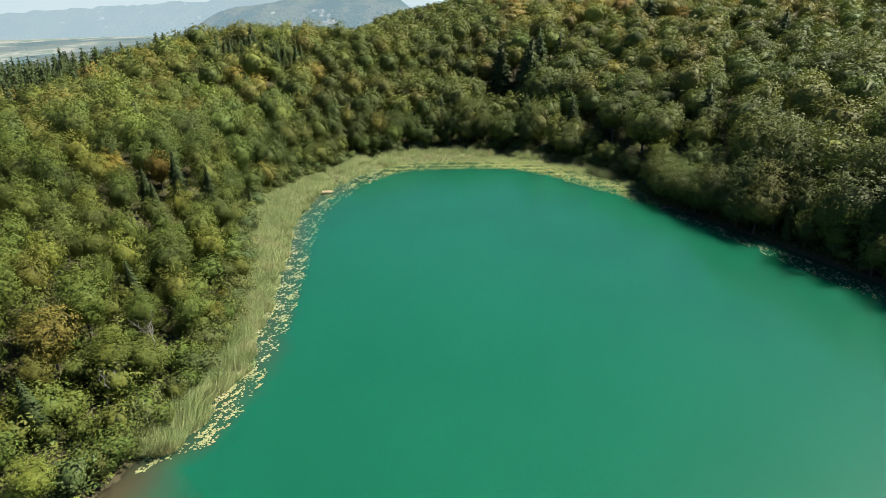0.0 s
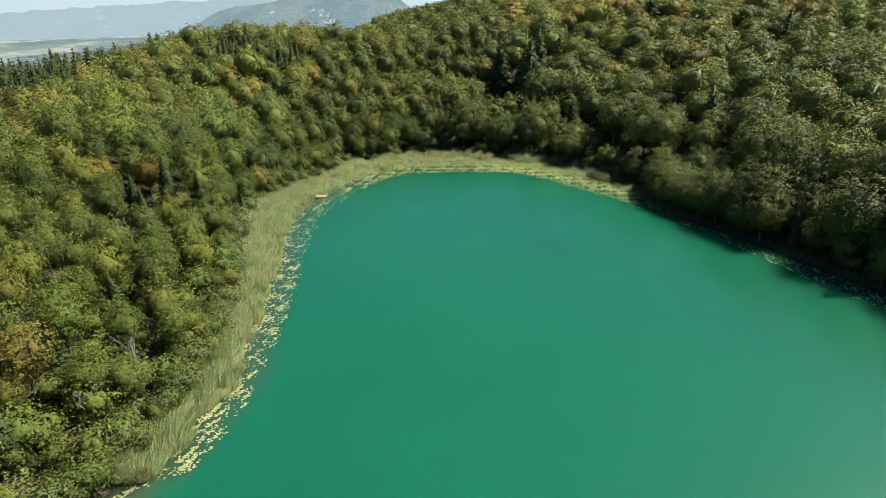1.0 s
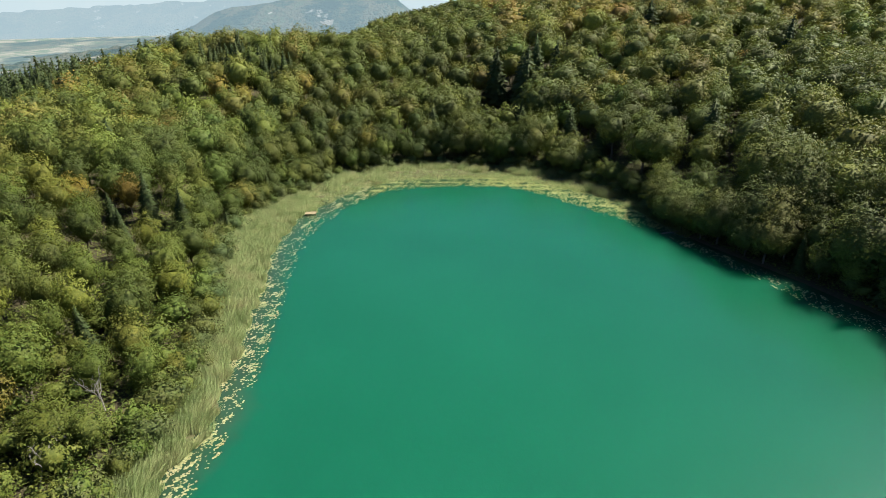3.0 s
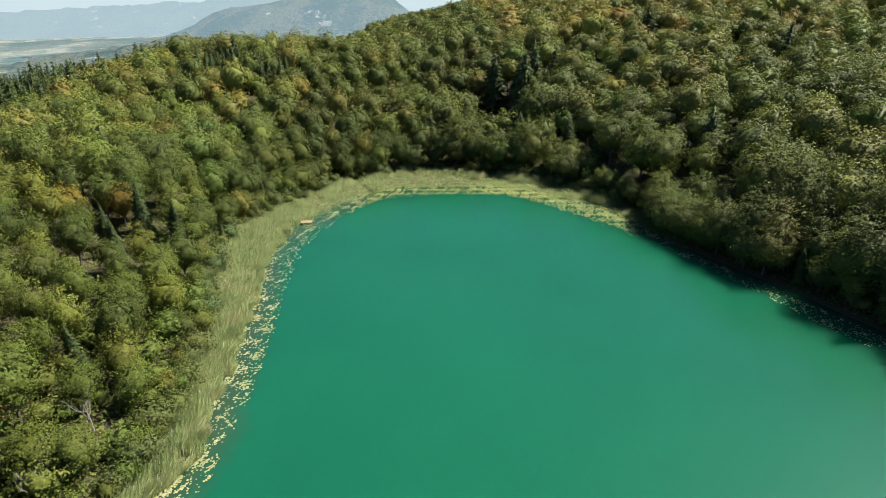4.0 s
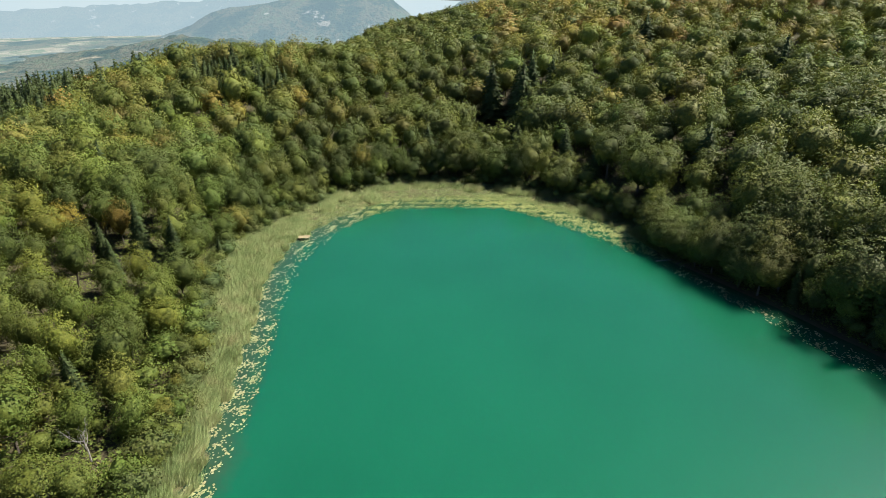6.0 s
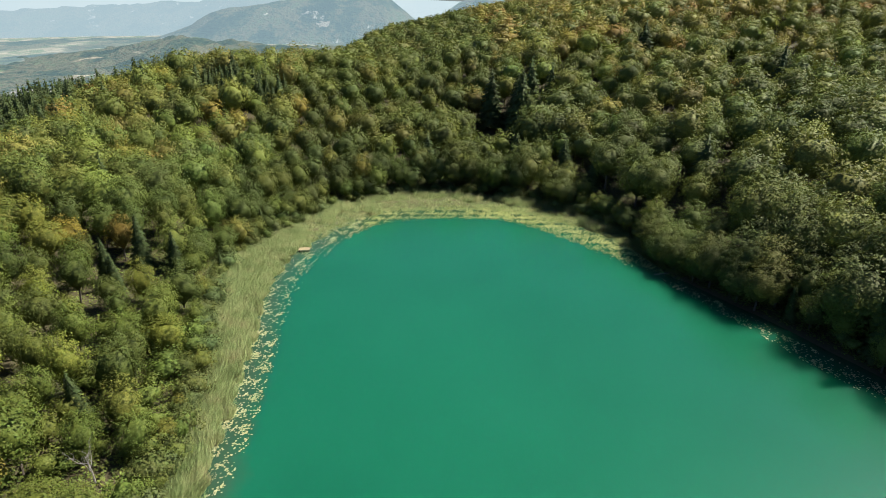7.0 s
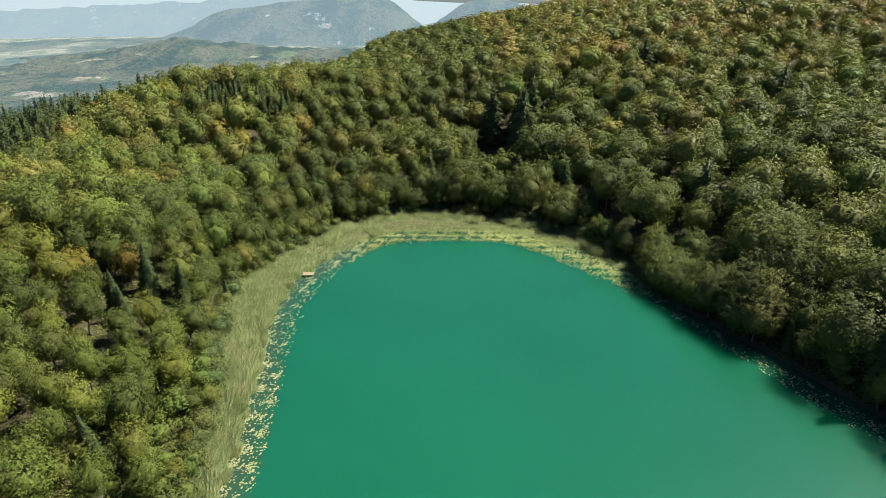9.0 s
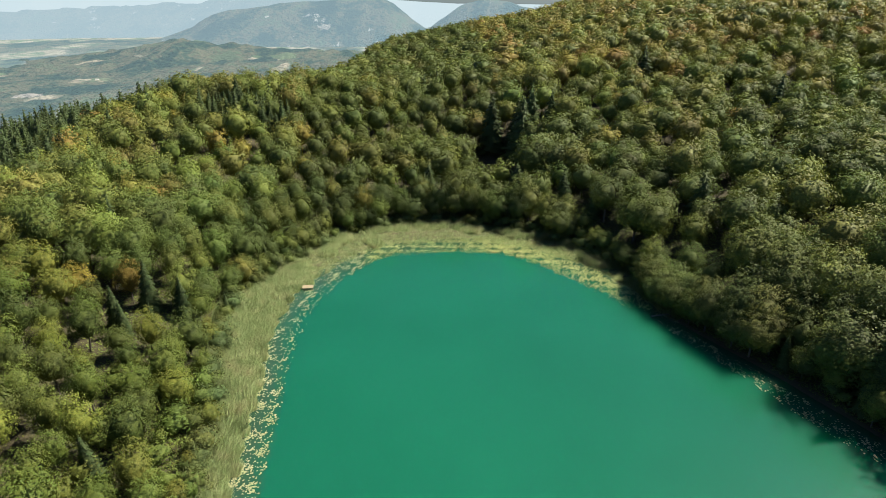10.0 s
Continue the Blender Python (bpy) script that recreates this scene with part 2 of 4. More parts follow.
def mesh_of(name, verts, faces, material, tint=None, smooth_shade=False, normals=None):
    """A mesh from arrays of vertices and equal-sided faces."""
    verts, faces = np.asarray(verts, np.float32), np.asarray(faces, np.int32)
    m = bpy.data.meshes.new(name)
    n, k = faces.shape
    m.vertices.add(len(verts))
    m.vertices.foreach_set("co", verts.ravel())
    m.loops.add(n * k)
    m.loops.foreach_set("vertex_index", faces.ravel())
    m.polygons.add(n)
    m.polygons.foreach_set("loop_start", np.arange(0, n * k, k, dtype=np.int32))
    m.polygons.foreach_set("loop_total", np.full(n, k, np.int32))
    m.polygons.foreach_set("use_smooth", np.full(n, smooth_shade or normals is not None))
    if tint is not None:
        a = m.attributes.new("tint", "FLOAT_COLOR", "POINT")
        a.data.foreach_set("color", np.asarray(tint, np.float32).ravel())
    if normals is not None:
        a = m.attributes.new("custom_normal", "FLOAT_VECTOR", "POINT")
        a.data.foreach_set("vector", np.asarray(normals, np.float32).ravel())
    m.update(calc_edges=True)
    m.materials.append(material)
    return m


def join(pieces):
    """Several (verts, faces) laid into one."""
    vs, fs, k = [], [], 0
    for v, f in pieces:
        vs.append(v)
        fs.append(np.asarray(f) + k)
        k += len(v)
    return np.concatenate(vs), np.concatenate(fs)


def join_soft(pieces):
    """Several (verts, faces, normals) laid into one."""
    v, f = join([p[:2] for p in pieces])
    return v, f, np.concatenate([p[2] for p in pieces])


def part(name, geometry, material, parent, label="", smooth_shade=False):
    ob = new(name, mesh_of(name, geometry[0], geometry[1], material, smooth_shade=smooth_shade, normals=geometry[2] if len(geometry) > 2 else None))
    ob.parent = parent
    if label:
        tagged(ob, label)
    return ob


def tube(points, radii, sides=6):
    """A tapered tube along points, in triangles."""
    pts = [Vector(p) for p in points]
    vs, fs = [], []
    for i, p in enumerate(pts):
        way = (pts[min(i + 1, len(pts) - 1)] - pts[max(i - 1, 0)]).normalized()
        u = way.orthogonal().normalized()
        w = way.cross(u)
        for s in range(sides):
            a = 2 * math.pi * s / sides
            vs.append(p + (u * math.cos(a) + w * math.sin(a)) * radii[i])
    for i in range(len(pts) - 1):
        for s in range(sides):
            a, b = i * sides + s, i * sides + (s + 1) % sides
            fs += [(a, b, b + sides), (a, b + sides, a + sides)]
    top = (len(pts) - 1) * sides
    fs += [(top, top + s, top + s + 1) for s in range(1, sides - 1)]
    return np.array([tuple(v) for v in vs]), np.array(fs)


def box(sx, sy, sz, centre=(0, 0, 0), bevel=0.0):
    bm = bmesh.new()
    bmesh.ops.create_cube(bm, size=1.0, matrix=Matrix.Translation(centre) @ Matrix.Diagonal((sx, sy, sz, 1)))
    if bevel:
        bmesh.ops.bevel(bm, geom=bm.edges[:], offset=bevel, segments=1, affect="EDGES")
    bmesh.ops.triangulate(bm, faces=bm.faces[:])
    bm.verts.index_update()
    v = np.array([tuple(a.co) for a in bm.verts])
    f = np.array([[a.index for a in b.verts] for b in bm.faces])
    bm.free()
    return v, f


def unit(v):
    return v / np.maximum(np.linalg.norm(v, axis=-1, keepdims=True), 1e-9)


PHI = (1 + 5 ** 0.5) / 2
ICO_V = unit(np.array([(-1, PHI, 0), (1, PHI, 0), (-1, -PHI, 0), (1, -PHI, 0), (0, -1, PHI), (0, 1, PHI), (0, -1, -PHI), (0, 1, -PHI), (PHI, 0, -1), (PHI, 0, 1), (-PHI, 0, -1), (-PHI, 0, 1)]))
ICO_F = np.array([(0, 11, 5), (0, 5, 1), (0, 1, 7), (0, 7, 10), (0, 10, 11), (1, 5, 9), (5, 11, 4), (11, 10, 2), (10, 7, 6), (7, 1, 8),
                  (3, 9, 4), (3, 4, 2), (3, 2, 6), (3, 6, 8), (3, 8, 9), (4, 9, 5), (2, 4, 11), (6, 2, 10), (8, 6, 7), (9, 8, 1)])


def finer(verts, faces):
    """Each triangle of a ball cut into four."""
    verts, seen, out = [tuple(v) for v in verts], {}, []

    def half(a, b):
        key = (min(a, b), max(a, b))
        if key not in seen:
            seen[key] = len(verts)
            verts.append(tuple(unit((np.array(verts[a]) + np.array(verts[b])) / 2)))
        return seen[key]

    for a, b, c in faces:
        ab, bc, ca = half(a, b), half(b, c), half(c, a)
        out += [(a, ab, ca), (b, bc, ab), (c, ca, bc), (ab, bc, ca)]
    return np.array(verts), np.array(out)


BALL_V, BALL_F = finer(ICO_V, ICO_F)


def sprays(r, centre, outward, size, lift=0.35, soft=0.66, rough=0.5):
    """Leaf sprays: one uneven triangle at each centre, facing roughly outwards and up; its normal leans to the crown's roundness."""
    n = len(centre)
    nor = unit(outward + np.array((0, 0, lift)) + r.normal(0, rough, (n, 3)))
    tan = unit(np.cross(nor, r.normal(0, 1, (n, 3))))
    side = np.cross(nor, tan)
    s = size * r.uniform(0.6, 1.4, n)
    rows = []
    for k in range(3):
        a = k * 2.094 + r.uniform(-0.5, 0.5, n)
        d = s * r.uniform(0.45, 0.85, n)
        rows.append(centre + tan * (np.cos(a) * d)[:, None] + side * (np.sin(a) * d)[:, None])
    show = unit(unit(outward) * soft + nor * (1 - soft))
    return np.stack(rows, 1).reshape(-1, 3), np.arange(n * 3).reshape(-1, 3), np.repeat(show, 3, 0)


def broad_crown(seed, height, radius, low, tufts, count, size, soft=0.5, core=0.60, layer=0.26, between=0.2):
    """A broadleaf crown: boughs end in layered fans of leaves on an uneven dome, over a leafy heart."""
    r = np.random.default_rng(seed)
    zc, rz = height * (1 + low) / 2, height * (1 - low) / 2
    ph = r.uniform(0, 6.283, 4)

    def dome(az, up):
        flat = np.sqrt(np.maximum(1 - up ** 2, 0)) ** 0.85
        uneven = 1 + 0.13 * np.sin(2 * az + ph[0]) + 0.12 * np.sin(3 * az + ph[1] + 2 * up) + 0.08 * np.sin(5 * az + ph[2] - 3 * up)
        wide = radius * flat * uneven * (1.0 - 0.55 * np.maximum(-up - 0.1, 0))
        return np.stack([np.cos(az) * wide, np.sin(az) * wide, zc + up * rz * (0.92 + 0.10 * np.sin(az + ph[3]))], -1)

    i = np.arange(tufts)
    up = np.clip(1 - 1.66 * (i + 0.4) / tufts + r.normal(0, 0.07, tufts), -1, 1)
    az = i * 2.39996 + r.normal(0, 0.32, tufts)
    heart = np.array((0, 0, zc - 0.3 * rz))
    c = heart + (dome(az, up) - heart) * r.uniform(0.76, 1.06, (tufts, 1))
    out = unit(c - np.array((0, 0, zc - 0.05 * rz)))
    face = unit(out * 0.8 + np.array((0, 0, 0.35)) + r.normal(0, 0.25, (tufts, 3)))
    along_out = unit(out - face * np.sum(out * face, 1, keepdims=True) + 1e-4)
    across = np.cross(face, along_out)
    w = radius * layer * r.uniform(0.72, 1.28, tufts)
    pick = r.choice(tufts, count, p=w ** 2 / np.sum(w ** 2))
    ang, rho = r.uniform(0, 6.283, count), np.sqrt(r.uniform(0, 1, count))
    radial = along_out[pick] * np.cos(ang)[:, None] + across[pick] * np.sin(ang)[:, None]
    stretch = (w[pick] * rho * (1 + 0.3 * np.cos(ang)))[:, None]
    p = c[pick] + radial * stretch + face[pick] * (w[pick] * (0.20 - 0.60 * rho ** 2 + r.normal(0, 0.22, count)))[:, None]
    way = out[pick] * 0.70 + face[pick] * 0.20 + radial * 0.55 * rho[:, None]
    # leaves between the fans close the dome
    n = int(count * between)
    d = dome(r.uniform(0, 6.283, n), 1 - 1.7 * r.uniform(0, 1, n))
    d = heart + (d - heart) * r.uniform(core + 0.04, core + 0.20, (n, 1))
    p[:n], way[:n] = d, unit(d - np.array((0, 0, zc - 0.05 * rz)))
    way = unit(way)
    p[:, 2] = np.maximum(p[:, 2], 0.15)
    ball = dome(np.arctan2(BALL_V[:, 1], BALL_V[:, 0]), BALL_V[:, 2])
    ball = heart + (ball - heart) * core * r.uniform(0.84, 1.10, (len(BALL_V), 1))
    ball[:, 2] = np.maximum(ball[:, 2], 0.1)
    return join_soft([(ball, BALL_F, unit(ball - np.array((0, 0, zc - 0.05 * rz)))), sprays(r, p, way, size, 0.05, soft, 0.40)])


def spruce_crown(seed, height, radius, tiers, boughs, count, size):
    """A cone of drooping tiers: each bough a kite of needles, with loose sprays over them."""
    r = np.random.default_rng(seed)
    a = np.arange(7) * 2 * math.pi / 7
    cone = np.vstack([np.stack([np.cos(a) * radius * 0.55, np.sin(a) * radius * 0.55, np.full(7, height * 0.05)], 1), (0, 0, height * 0.97)])
    core = np.array([(k, (k + 1) % 7, 7) for k in range(7)])
    vs, ns, fs = [], [], []
    for t in range(tiers):
        f = (t + 0.3) / tiers
        length = radius * (1 - f) ** 0.82 + 0.18
        n = max(4, int(boughs * (0.45 + 0.55 * (1 - f))))
        for b in range(n):
            az = 2 * math.pi * (b + 0.5 * (t % 2)) / n + r.normal(0, 0.18)
            reach = length * r.uniform(0.78, 1.15)
            out = np.array((math.cos(az), math.sin(az), 0))
            side = np.array((-out[1], out[0], 0)) * reach * r.uniform(0.24, 0.36)
            base = np.array((0, 0, height * (0.05 + 0.95 * f) + r.normal(0, 0.15)))
            mid = base + out * reach * 0.6 + np.array((0, 0, -0.10 * reach))
            k = len(vs)
            vs += [base + out * 0.1 + np.array((0, 0, 0.25 * reach)), mid - side + np.array((0, 0, -0.22 * reach)), mid + side + np.array((0, 0, -0.22 * reach)), base + out * reach + np.array((0, 0, -0.38 * reach))]
            up = unit(out * 0.75 + np.array((0, 0, 0.5)))
            ns += [up, unit(up - side / reach), unit(up + side / reach), out]
            fs += [(k, k + 1, k + 3), (k, k + 3, k + 2)]
    f = 1 - np.sqrt(r.uniform(0, 1, count))
    az = r.uniform(0, 2 * math.pi, count)
    reach = (radius * (1 - f) ** 0.82 + 0.1) * r.uniform(0.6, 1.08, count)
    p = np.stack([np.cos(az) * reach, np.sin(az) * reach, height * (0.04 + 0.95 * f) - 0.25 * reach], 1)
    way = np.stack([np.cos(az), np.sin(az), np.full(count, 0.45)], 1)
    return join_soft([(cone, core, unit(cone * np.array((1, 1, 0)) + np.array((0, 0, 0.3)))), (np.array(vs), np.array(fs), np.array(ns)), sprays(r, p, way, size, 0.2, 0.5)])


def trunk_shape(seed, height, girth, limbs):
    r = np.random.default_rng(seed)
    bend = r.normal(0, 0.25, (4, 2))
    pts = [(bend[i][0] * i * 0.5, bend[i][1] * i * 0.5, height * i / 3 - (0.4 if i == 0 else 0)) for i in range(4)]
    pieces = [tube(pts, [girth * 1.25, girth, girth * 0.7, girth * 0.3], 7)]
    for k in range(limbs):
        f = r.uniform(0.35, 0.85)
        base = Vector(pts[0]).lerp(Vector(pts[3]), f)
        a = k * 2.4 + r.uniform(-0.4, 0.4)
        out = Vector((math.cos(a), math.sin(a), r.uniform(0.5, 1.0))) * height * r.uniform(0.22, 0.34)
        mid = base + out * 0.5 - Vector((0, 0, 0.06 * height))
        pieces.append(tube([base, mid, base + out], [girth * 0.45, girth * 0.3, girth * 0.08], 5))
    return join(pieces)


def bare_shape(seed, height, girth, spread):
    """Leafless trunk, and its main limbs, each of which forks twice."""
    r = np.random.default_rng(seed)

    def grow(pieces, base, way, length, thick, depth):
        bend = Vector(r.normal(0, 0.16, 3))
        mid = base + (way + bend).normalized() * length * 0.5
        tip = mid + (way - bend * 0.5).normalized() * length * 0.5
        pieces.append(tube([base, mid, tip], [thick, thick * 0.75, thick * 0.4], 5 if depth < 2 else 4))
        if depth < 3 and depth > 0:
            fork(pieces, base, tip, way, length, thick, depth, 3)
        return tip

    def fork(pieces, base, tip, way, length, thick, depth, count):
        for k in range(count):
            start = base.lerp(tip, r.uniform(0.45, 1.0))
            side = Vector((r.normal(), r.normal(), r.uniform(0.0, 0.7))).normalized()
            grow(pieces, start, (way * (1 - spread) + side * spread).normalized(), length * r.uniform(0.4, 0.62), thick * 0.5, depth + 1)

    trunk, limbs = [], []
    foot, up = Vector((0, 0, -0.3)), Vector((0.08, 0.05, 1)).normalized()
    tip = grow(trunk, foot, up, height * 0.62, girth, 0)
    for k in range(5):
        limb = []
        fork(limb, foot, tip, up, height * 0.62, girth, 0, 1)
        limbs.append(join(limb))
    return join(trunk), limbs

# ---- ground, water and bank ----


def axis(fine_a, fine_b, step, far):
    inner = np.arange(fine_a, fine_b + 0.1, step)
    grow = np.geomspace(step, far, 26)
    return np.concatenate([fine_a - grow[::-1], inner, fine_b + grow])


gx, gy = axis(-240, 330, 4.0, 3100), axis(-90, 420, 4.0, 4300)
XX, YY = np.meshgrid(gx, gy)
ZZ = ground_height(XX.ravel(), YY.ravel())
cols = len(gx)
a = (np.arange(len(gy) - 1)[:, None] * cols + np.arange(cols - 1)[None, :]).ravel()
ground = new("ground", mesh_of("ground", np.stack([XX.ravel(), YY.ravel(), ZZ], 1), np.stack([a, a + 1, a + cols + 1, a + cols], 1), M_FLOOR, smooth_shade=True))
tagged(ground, "dark wooded hill ground of soil and leaf litter", "ground", kind="structure")

# the lake's sheet reaches a little under the bank
shore = OUT + (INN - OUT) * 0.55
RINGS = (0, 0.015, 0.03, 0.045, 0.06, 0.08, 0.11, 0.16, 0.3, 0.6)
wn_, mid_lake = len(shore), np.array((10, 50))
wv = np.vstack([shore + (mid_lake - shore) * g for g in RINGS] + [mid_lake])
ia = (np.arange(len(RINGS) - 1)[:, None] * wn_ + np.arange(wn_)[None, :]).ravel()
ib = (np.arange(len(RINGS) - 1)[:, None] * wn_ + (np.arange(wn_)[None, :] + 1) % wn_).ravel()
last = (len(RINGS) - 1) * wn_ + np.arange(wn_)
wf = np.vstack([np.stack([ia, ib, ib + wn_], 1), np.stack([ia, ib + wn_, ia + wn_], 1), np.stack([last, np.roll(last, -1), np.full(wn_, len(wv) - 1)], 1)])
deep = np.clip(-offshore(wv[:, 0], wv[:, 1], OUT) / 10, 0, 1)
water = new("water", mesh_of("water", np.column_stack([wv, np.zeros(len(wv))]), wf, M_WATER, np.column_stack([deep, deep, deep, np.ones(len(deep))])))
tagged(water, "still milky emerald green lake water", "lake", kind="structure")

# bank of mud and litter between the open water and the trees
ROWS_ACROSS = 7
bank_v, n = [], len(OUT)
for j in range(ROWS_ACROSS):
    f = j / (ROWS_ACROSS - 1)
    p = OUT + (INN - OUT) * (f * 1.12 - 0.06)
    span = np.linalg.norm(INN - OUT, axis=1) * f
    wet = ((p[:, 1] > 136) & (p[:, 0] > -34)) * 1.0
    z = -0.32 + 0.37 * smooth(0.8 + 1.5 * wet, 3.4 + 6 * wet, span) + (0.36 - 0.12 * wet) * f + 0.06 * waves(p[:, 0], p[:, 1], 7, 9)
    z = z - 0.7 * hump(p[:, 0], p[:, 1], -34, 38, 5)
    bank_v.append(np.column_stack([p, z]))
bank_v = np.concatenate(bank_v)
bank_f = [(j * n + i, (j + 1) * n + i, (j + 1) * n + (i + 1) % n, j * n + (i + 1) % n) for j in range(ROWS_ACROSS - 1) for i in range(n)]
bank = new("bank", mesh_of("bank", bank_v, bank_f, M_MARSH, smooth_shade=True))
tagged(bank, "tan marshy bank of mud and dead reed litter", "bank", kind="structure")

# ---- the far country beyond the ridge ----
EYE = Vector((1, 8, 60))


def on_bearing(az, r):
    return EYE.x + math.sin(radians(az)) * r, EYE.y + math.cos(radians(az)) * r


def far_relief(name, crest, near, far, base, material, label, rough=10.0, seed=1, category="mountain"):
    """A mountain or hill range round the horizon: crest as (bearing, height) pairs, falling to base on both sides."""
    az = np.linspace(crest[0][0], crest[-1][0], 150)
    top = np.interp(az, [c[0] for c in crest], [c[1] for c in crest])
    depth = 22
    vs = []
    for j in range(depth):
        f = j / (depth - 1)
        rr = near + (far - near) * f
        x, y = EYE.x + np.sin(np.radians(az)) * rr, EYE.y + np.cos(np.radians(az)) * rr
        g = math.sin(math.pi * min(f / 0.62, 1.0) / 2) ** 1.25 if f < 0.62 else math.cos(math.pi * (f - 0.62) / 0.76) ** 1.2
        z = base + (top - base) * g
        steep = math.sin(math.pi * f)
        z = z + rough * (waves(x, y, 420, seed) * steep + 0.4 * waves(x, y, 120, seed + 1) * steep) * np.clip((top - base) / 80, 0.15, 1)
        z = z + rough * 0.22 * waves(x, y, 45, seed + 2)
        vs.append(np.column_stack([x, y, z]))
    m = len(az)
    a = (np.arange(depth - 1)[:, None] * m + np.arange(m - 1)[None, :]).ravel()
    ob = new(name, mesh_of(name, np.concatenate(vs), np.stack([a, a + 1, a + m + 1, a + m], 1), material, smooth_shade=True))
    return tagged(ob, label, category, kind="structure")


WOOD = [(0.012, 0.030, 0.014), (0.040, 0.060, 0.026), (0.115, 0.098, 0.050), (0.075, 0.098, 0.042)]
# each layer's haze is a fixed share of glow mixed into its surface
M_HAZE_A = distance_material("hazed_near_valley", WOOD, 0.011, 0.26, relief=26.0, fields=0.020, farmed=(0.64, 0.67), scar=(-735.0, 1070.0, -93.0, 42.0))
M_HAZE_B = distance_material("hazed_valley_plain", WOOD, 0.006, 0.42, fields=0.040)
M_HAZE_C = distance_material("hazed_quarry_mountain", WOOD, 0.008, 0.50, relief=24.0, cliffs=0.012, scar=(-503.0, 2622.0, -31.0, 50.0))
M_HAZE_D = distance_material("hazed_far_range", WOOD, 0.006, 0.83, relief=30.0, cliffs=0.010, glow=(0.45, 0.60, 0.68))
# almost all emission: pale as haze and the sky at the horizon
M_HAZE_E = distance_material("plateau_and_low_sky_glow", WOOD, 0.004, 0.92, glow=(0.62, 0.76, 0.82), strength=0.72, relief=2.0)
M_HAZE_P = distance_material("hazed_peak", WOOD, 0.014, 0.50, relief=20.0, cliffs=0.016)


def elev(r, degrees):
    return 64 + r * math.tan(radians(degrees))


def crest(r, *pairs):
    return [(az, elev(r, e)) for az, e in pairs]


far_relief("backdrop_plain", [(-50, -93), (-30, -92), (-12, -94), (5, -95)], 1000, 4200, -104, M_HAZE_B, "valley plain of pale fields and woods in painted haze", 2.5, 21, "valley")
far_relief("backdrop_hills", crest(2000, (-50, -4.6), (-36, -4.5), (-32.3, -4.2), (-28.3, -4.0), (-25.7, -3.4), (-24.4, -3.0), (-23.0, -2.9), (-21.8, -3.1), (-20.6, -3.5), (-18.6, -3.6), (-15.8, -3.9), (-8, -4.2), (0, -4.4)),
           1250, 2450, -122, M_HAZE_A, "low wooded foothills in light painted haze", 17, 31, "hills")
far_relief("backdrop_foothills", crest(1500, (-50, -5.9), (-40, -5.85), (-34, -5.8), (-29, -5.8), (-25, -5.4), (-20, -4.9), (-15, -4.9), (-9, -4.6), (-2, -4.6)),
           900, 1800, -104, M_HAZE_A, "brown wooded hillside below the ridge, lightly hazed by glow", 12, 37, "hills")
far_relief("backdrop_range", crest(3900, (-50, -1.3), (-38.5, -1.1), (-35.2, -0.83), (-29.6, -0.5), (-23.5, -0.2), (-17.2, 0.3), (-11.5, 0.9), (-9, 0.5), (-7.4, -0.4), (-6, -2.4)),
           3250, 4400, -104, M_HAZE_D, "long mountain range in blue painted haze", 14, 41)
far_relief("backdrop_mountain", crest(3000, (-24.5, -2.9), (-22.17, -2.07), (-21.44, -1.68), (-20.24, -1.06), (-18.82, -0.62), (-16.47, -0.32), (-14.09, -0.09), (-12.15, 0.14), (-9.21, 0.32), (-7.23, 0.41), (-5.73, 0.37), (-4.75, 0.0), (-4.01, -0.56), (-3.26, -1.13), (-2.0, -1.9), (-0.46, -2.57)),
           2450, 3400, -110, M_HAZE_C, "wooded table mountain with a pale quarry, haze painted over", 5, 51)
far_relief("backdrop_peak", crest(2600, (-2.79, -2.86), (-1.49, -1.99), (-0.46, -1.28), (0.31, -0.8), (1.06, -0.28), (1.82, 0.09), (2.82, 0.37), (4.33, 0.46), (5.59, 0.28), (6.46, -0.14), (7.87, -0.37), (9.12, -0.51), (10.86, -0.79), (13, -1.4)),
           2250, 2900, -110, M_HAZE_P, "wooded rocky peak behind the ridge, haze painted over", 4, 61)
# crest raised to hide the low sky; its glow takes the sky's place
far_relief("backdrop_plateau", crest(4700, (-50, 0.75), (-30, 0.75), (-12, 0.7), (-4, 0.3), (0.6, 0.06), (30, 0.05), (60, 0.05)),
           4400, 4850, -110, M_HAZE_E, "farthest plateau, its pale glow standing in for haze and low sky", 2, 71)

# ---- trees ----
GREEN, FRESH, OLIVE, DARK = (0.122, 0.170, 0.050), (0.205, 0.245, 0.062), (0.175, 0.190, 0.056), (0.084, 0.118, 0.044)
GOLD, RUST, TAWNY, FIR = (0.285, 0.240, 0.062), (0.290, 0.175, 0.060), (0.225, 0.190, 0.066), (0.050, 0.074, 0.030)
HUES = np.array([GREEN, FRESH, OLIVE, DARK, GOLD, RUST, TAWNY])
rng = np.random.default_rng(11)


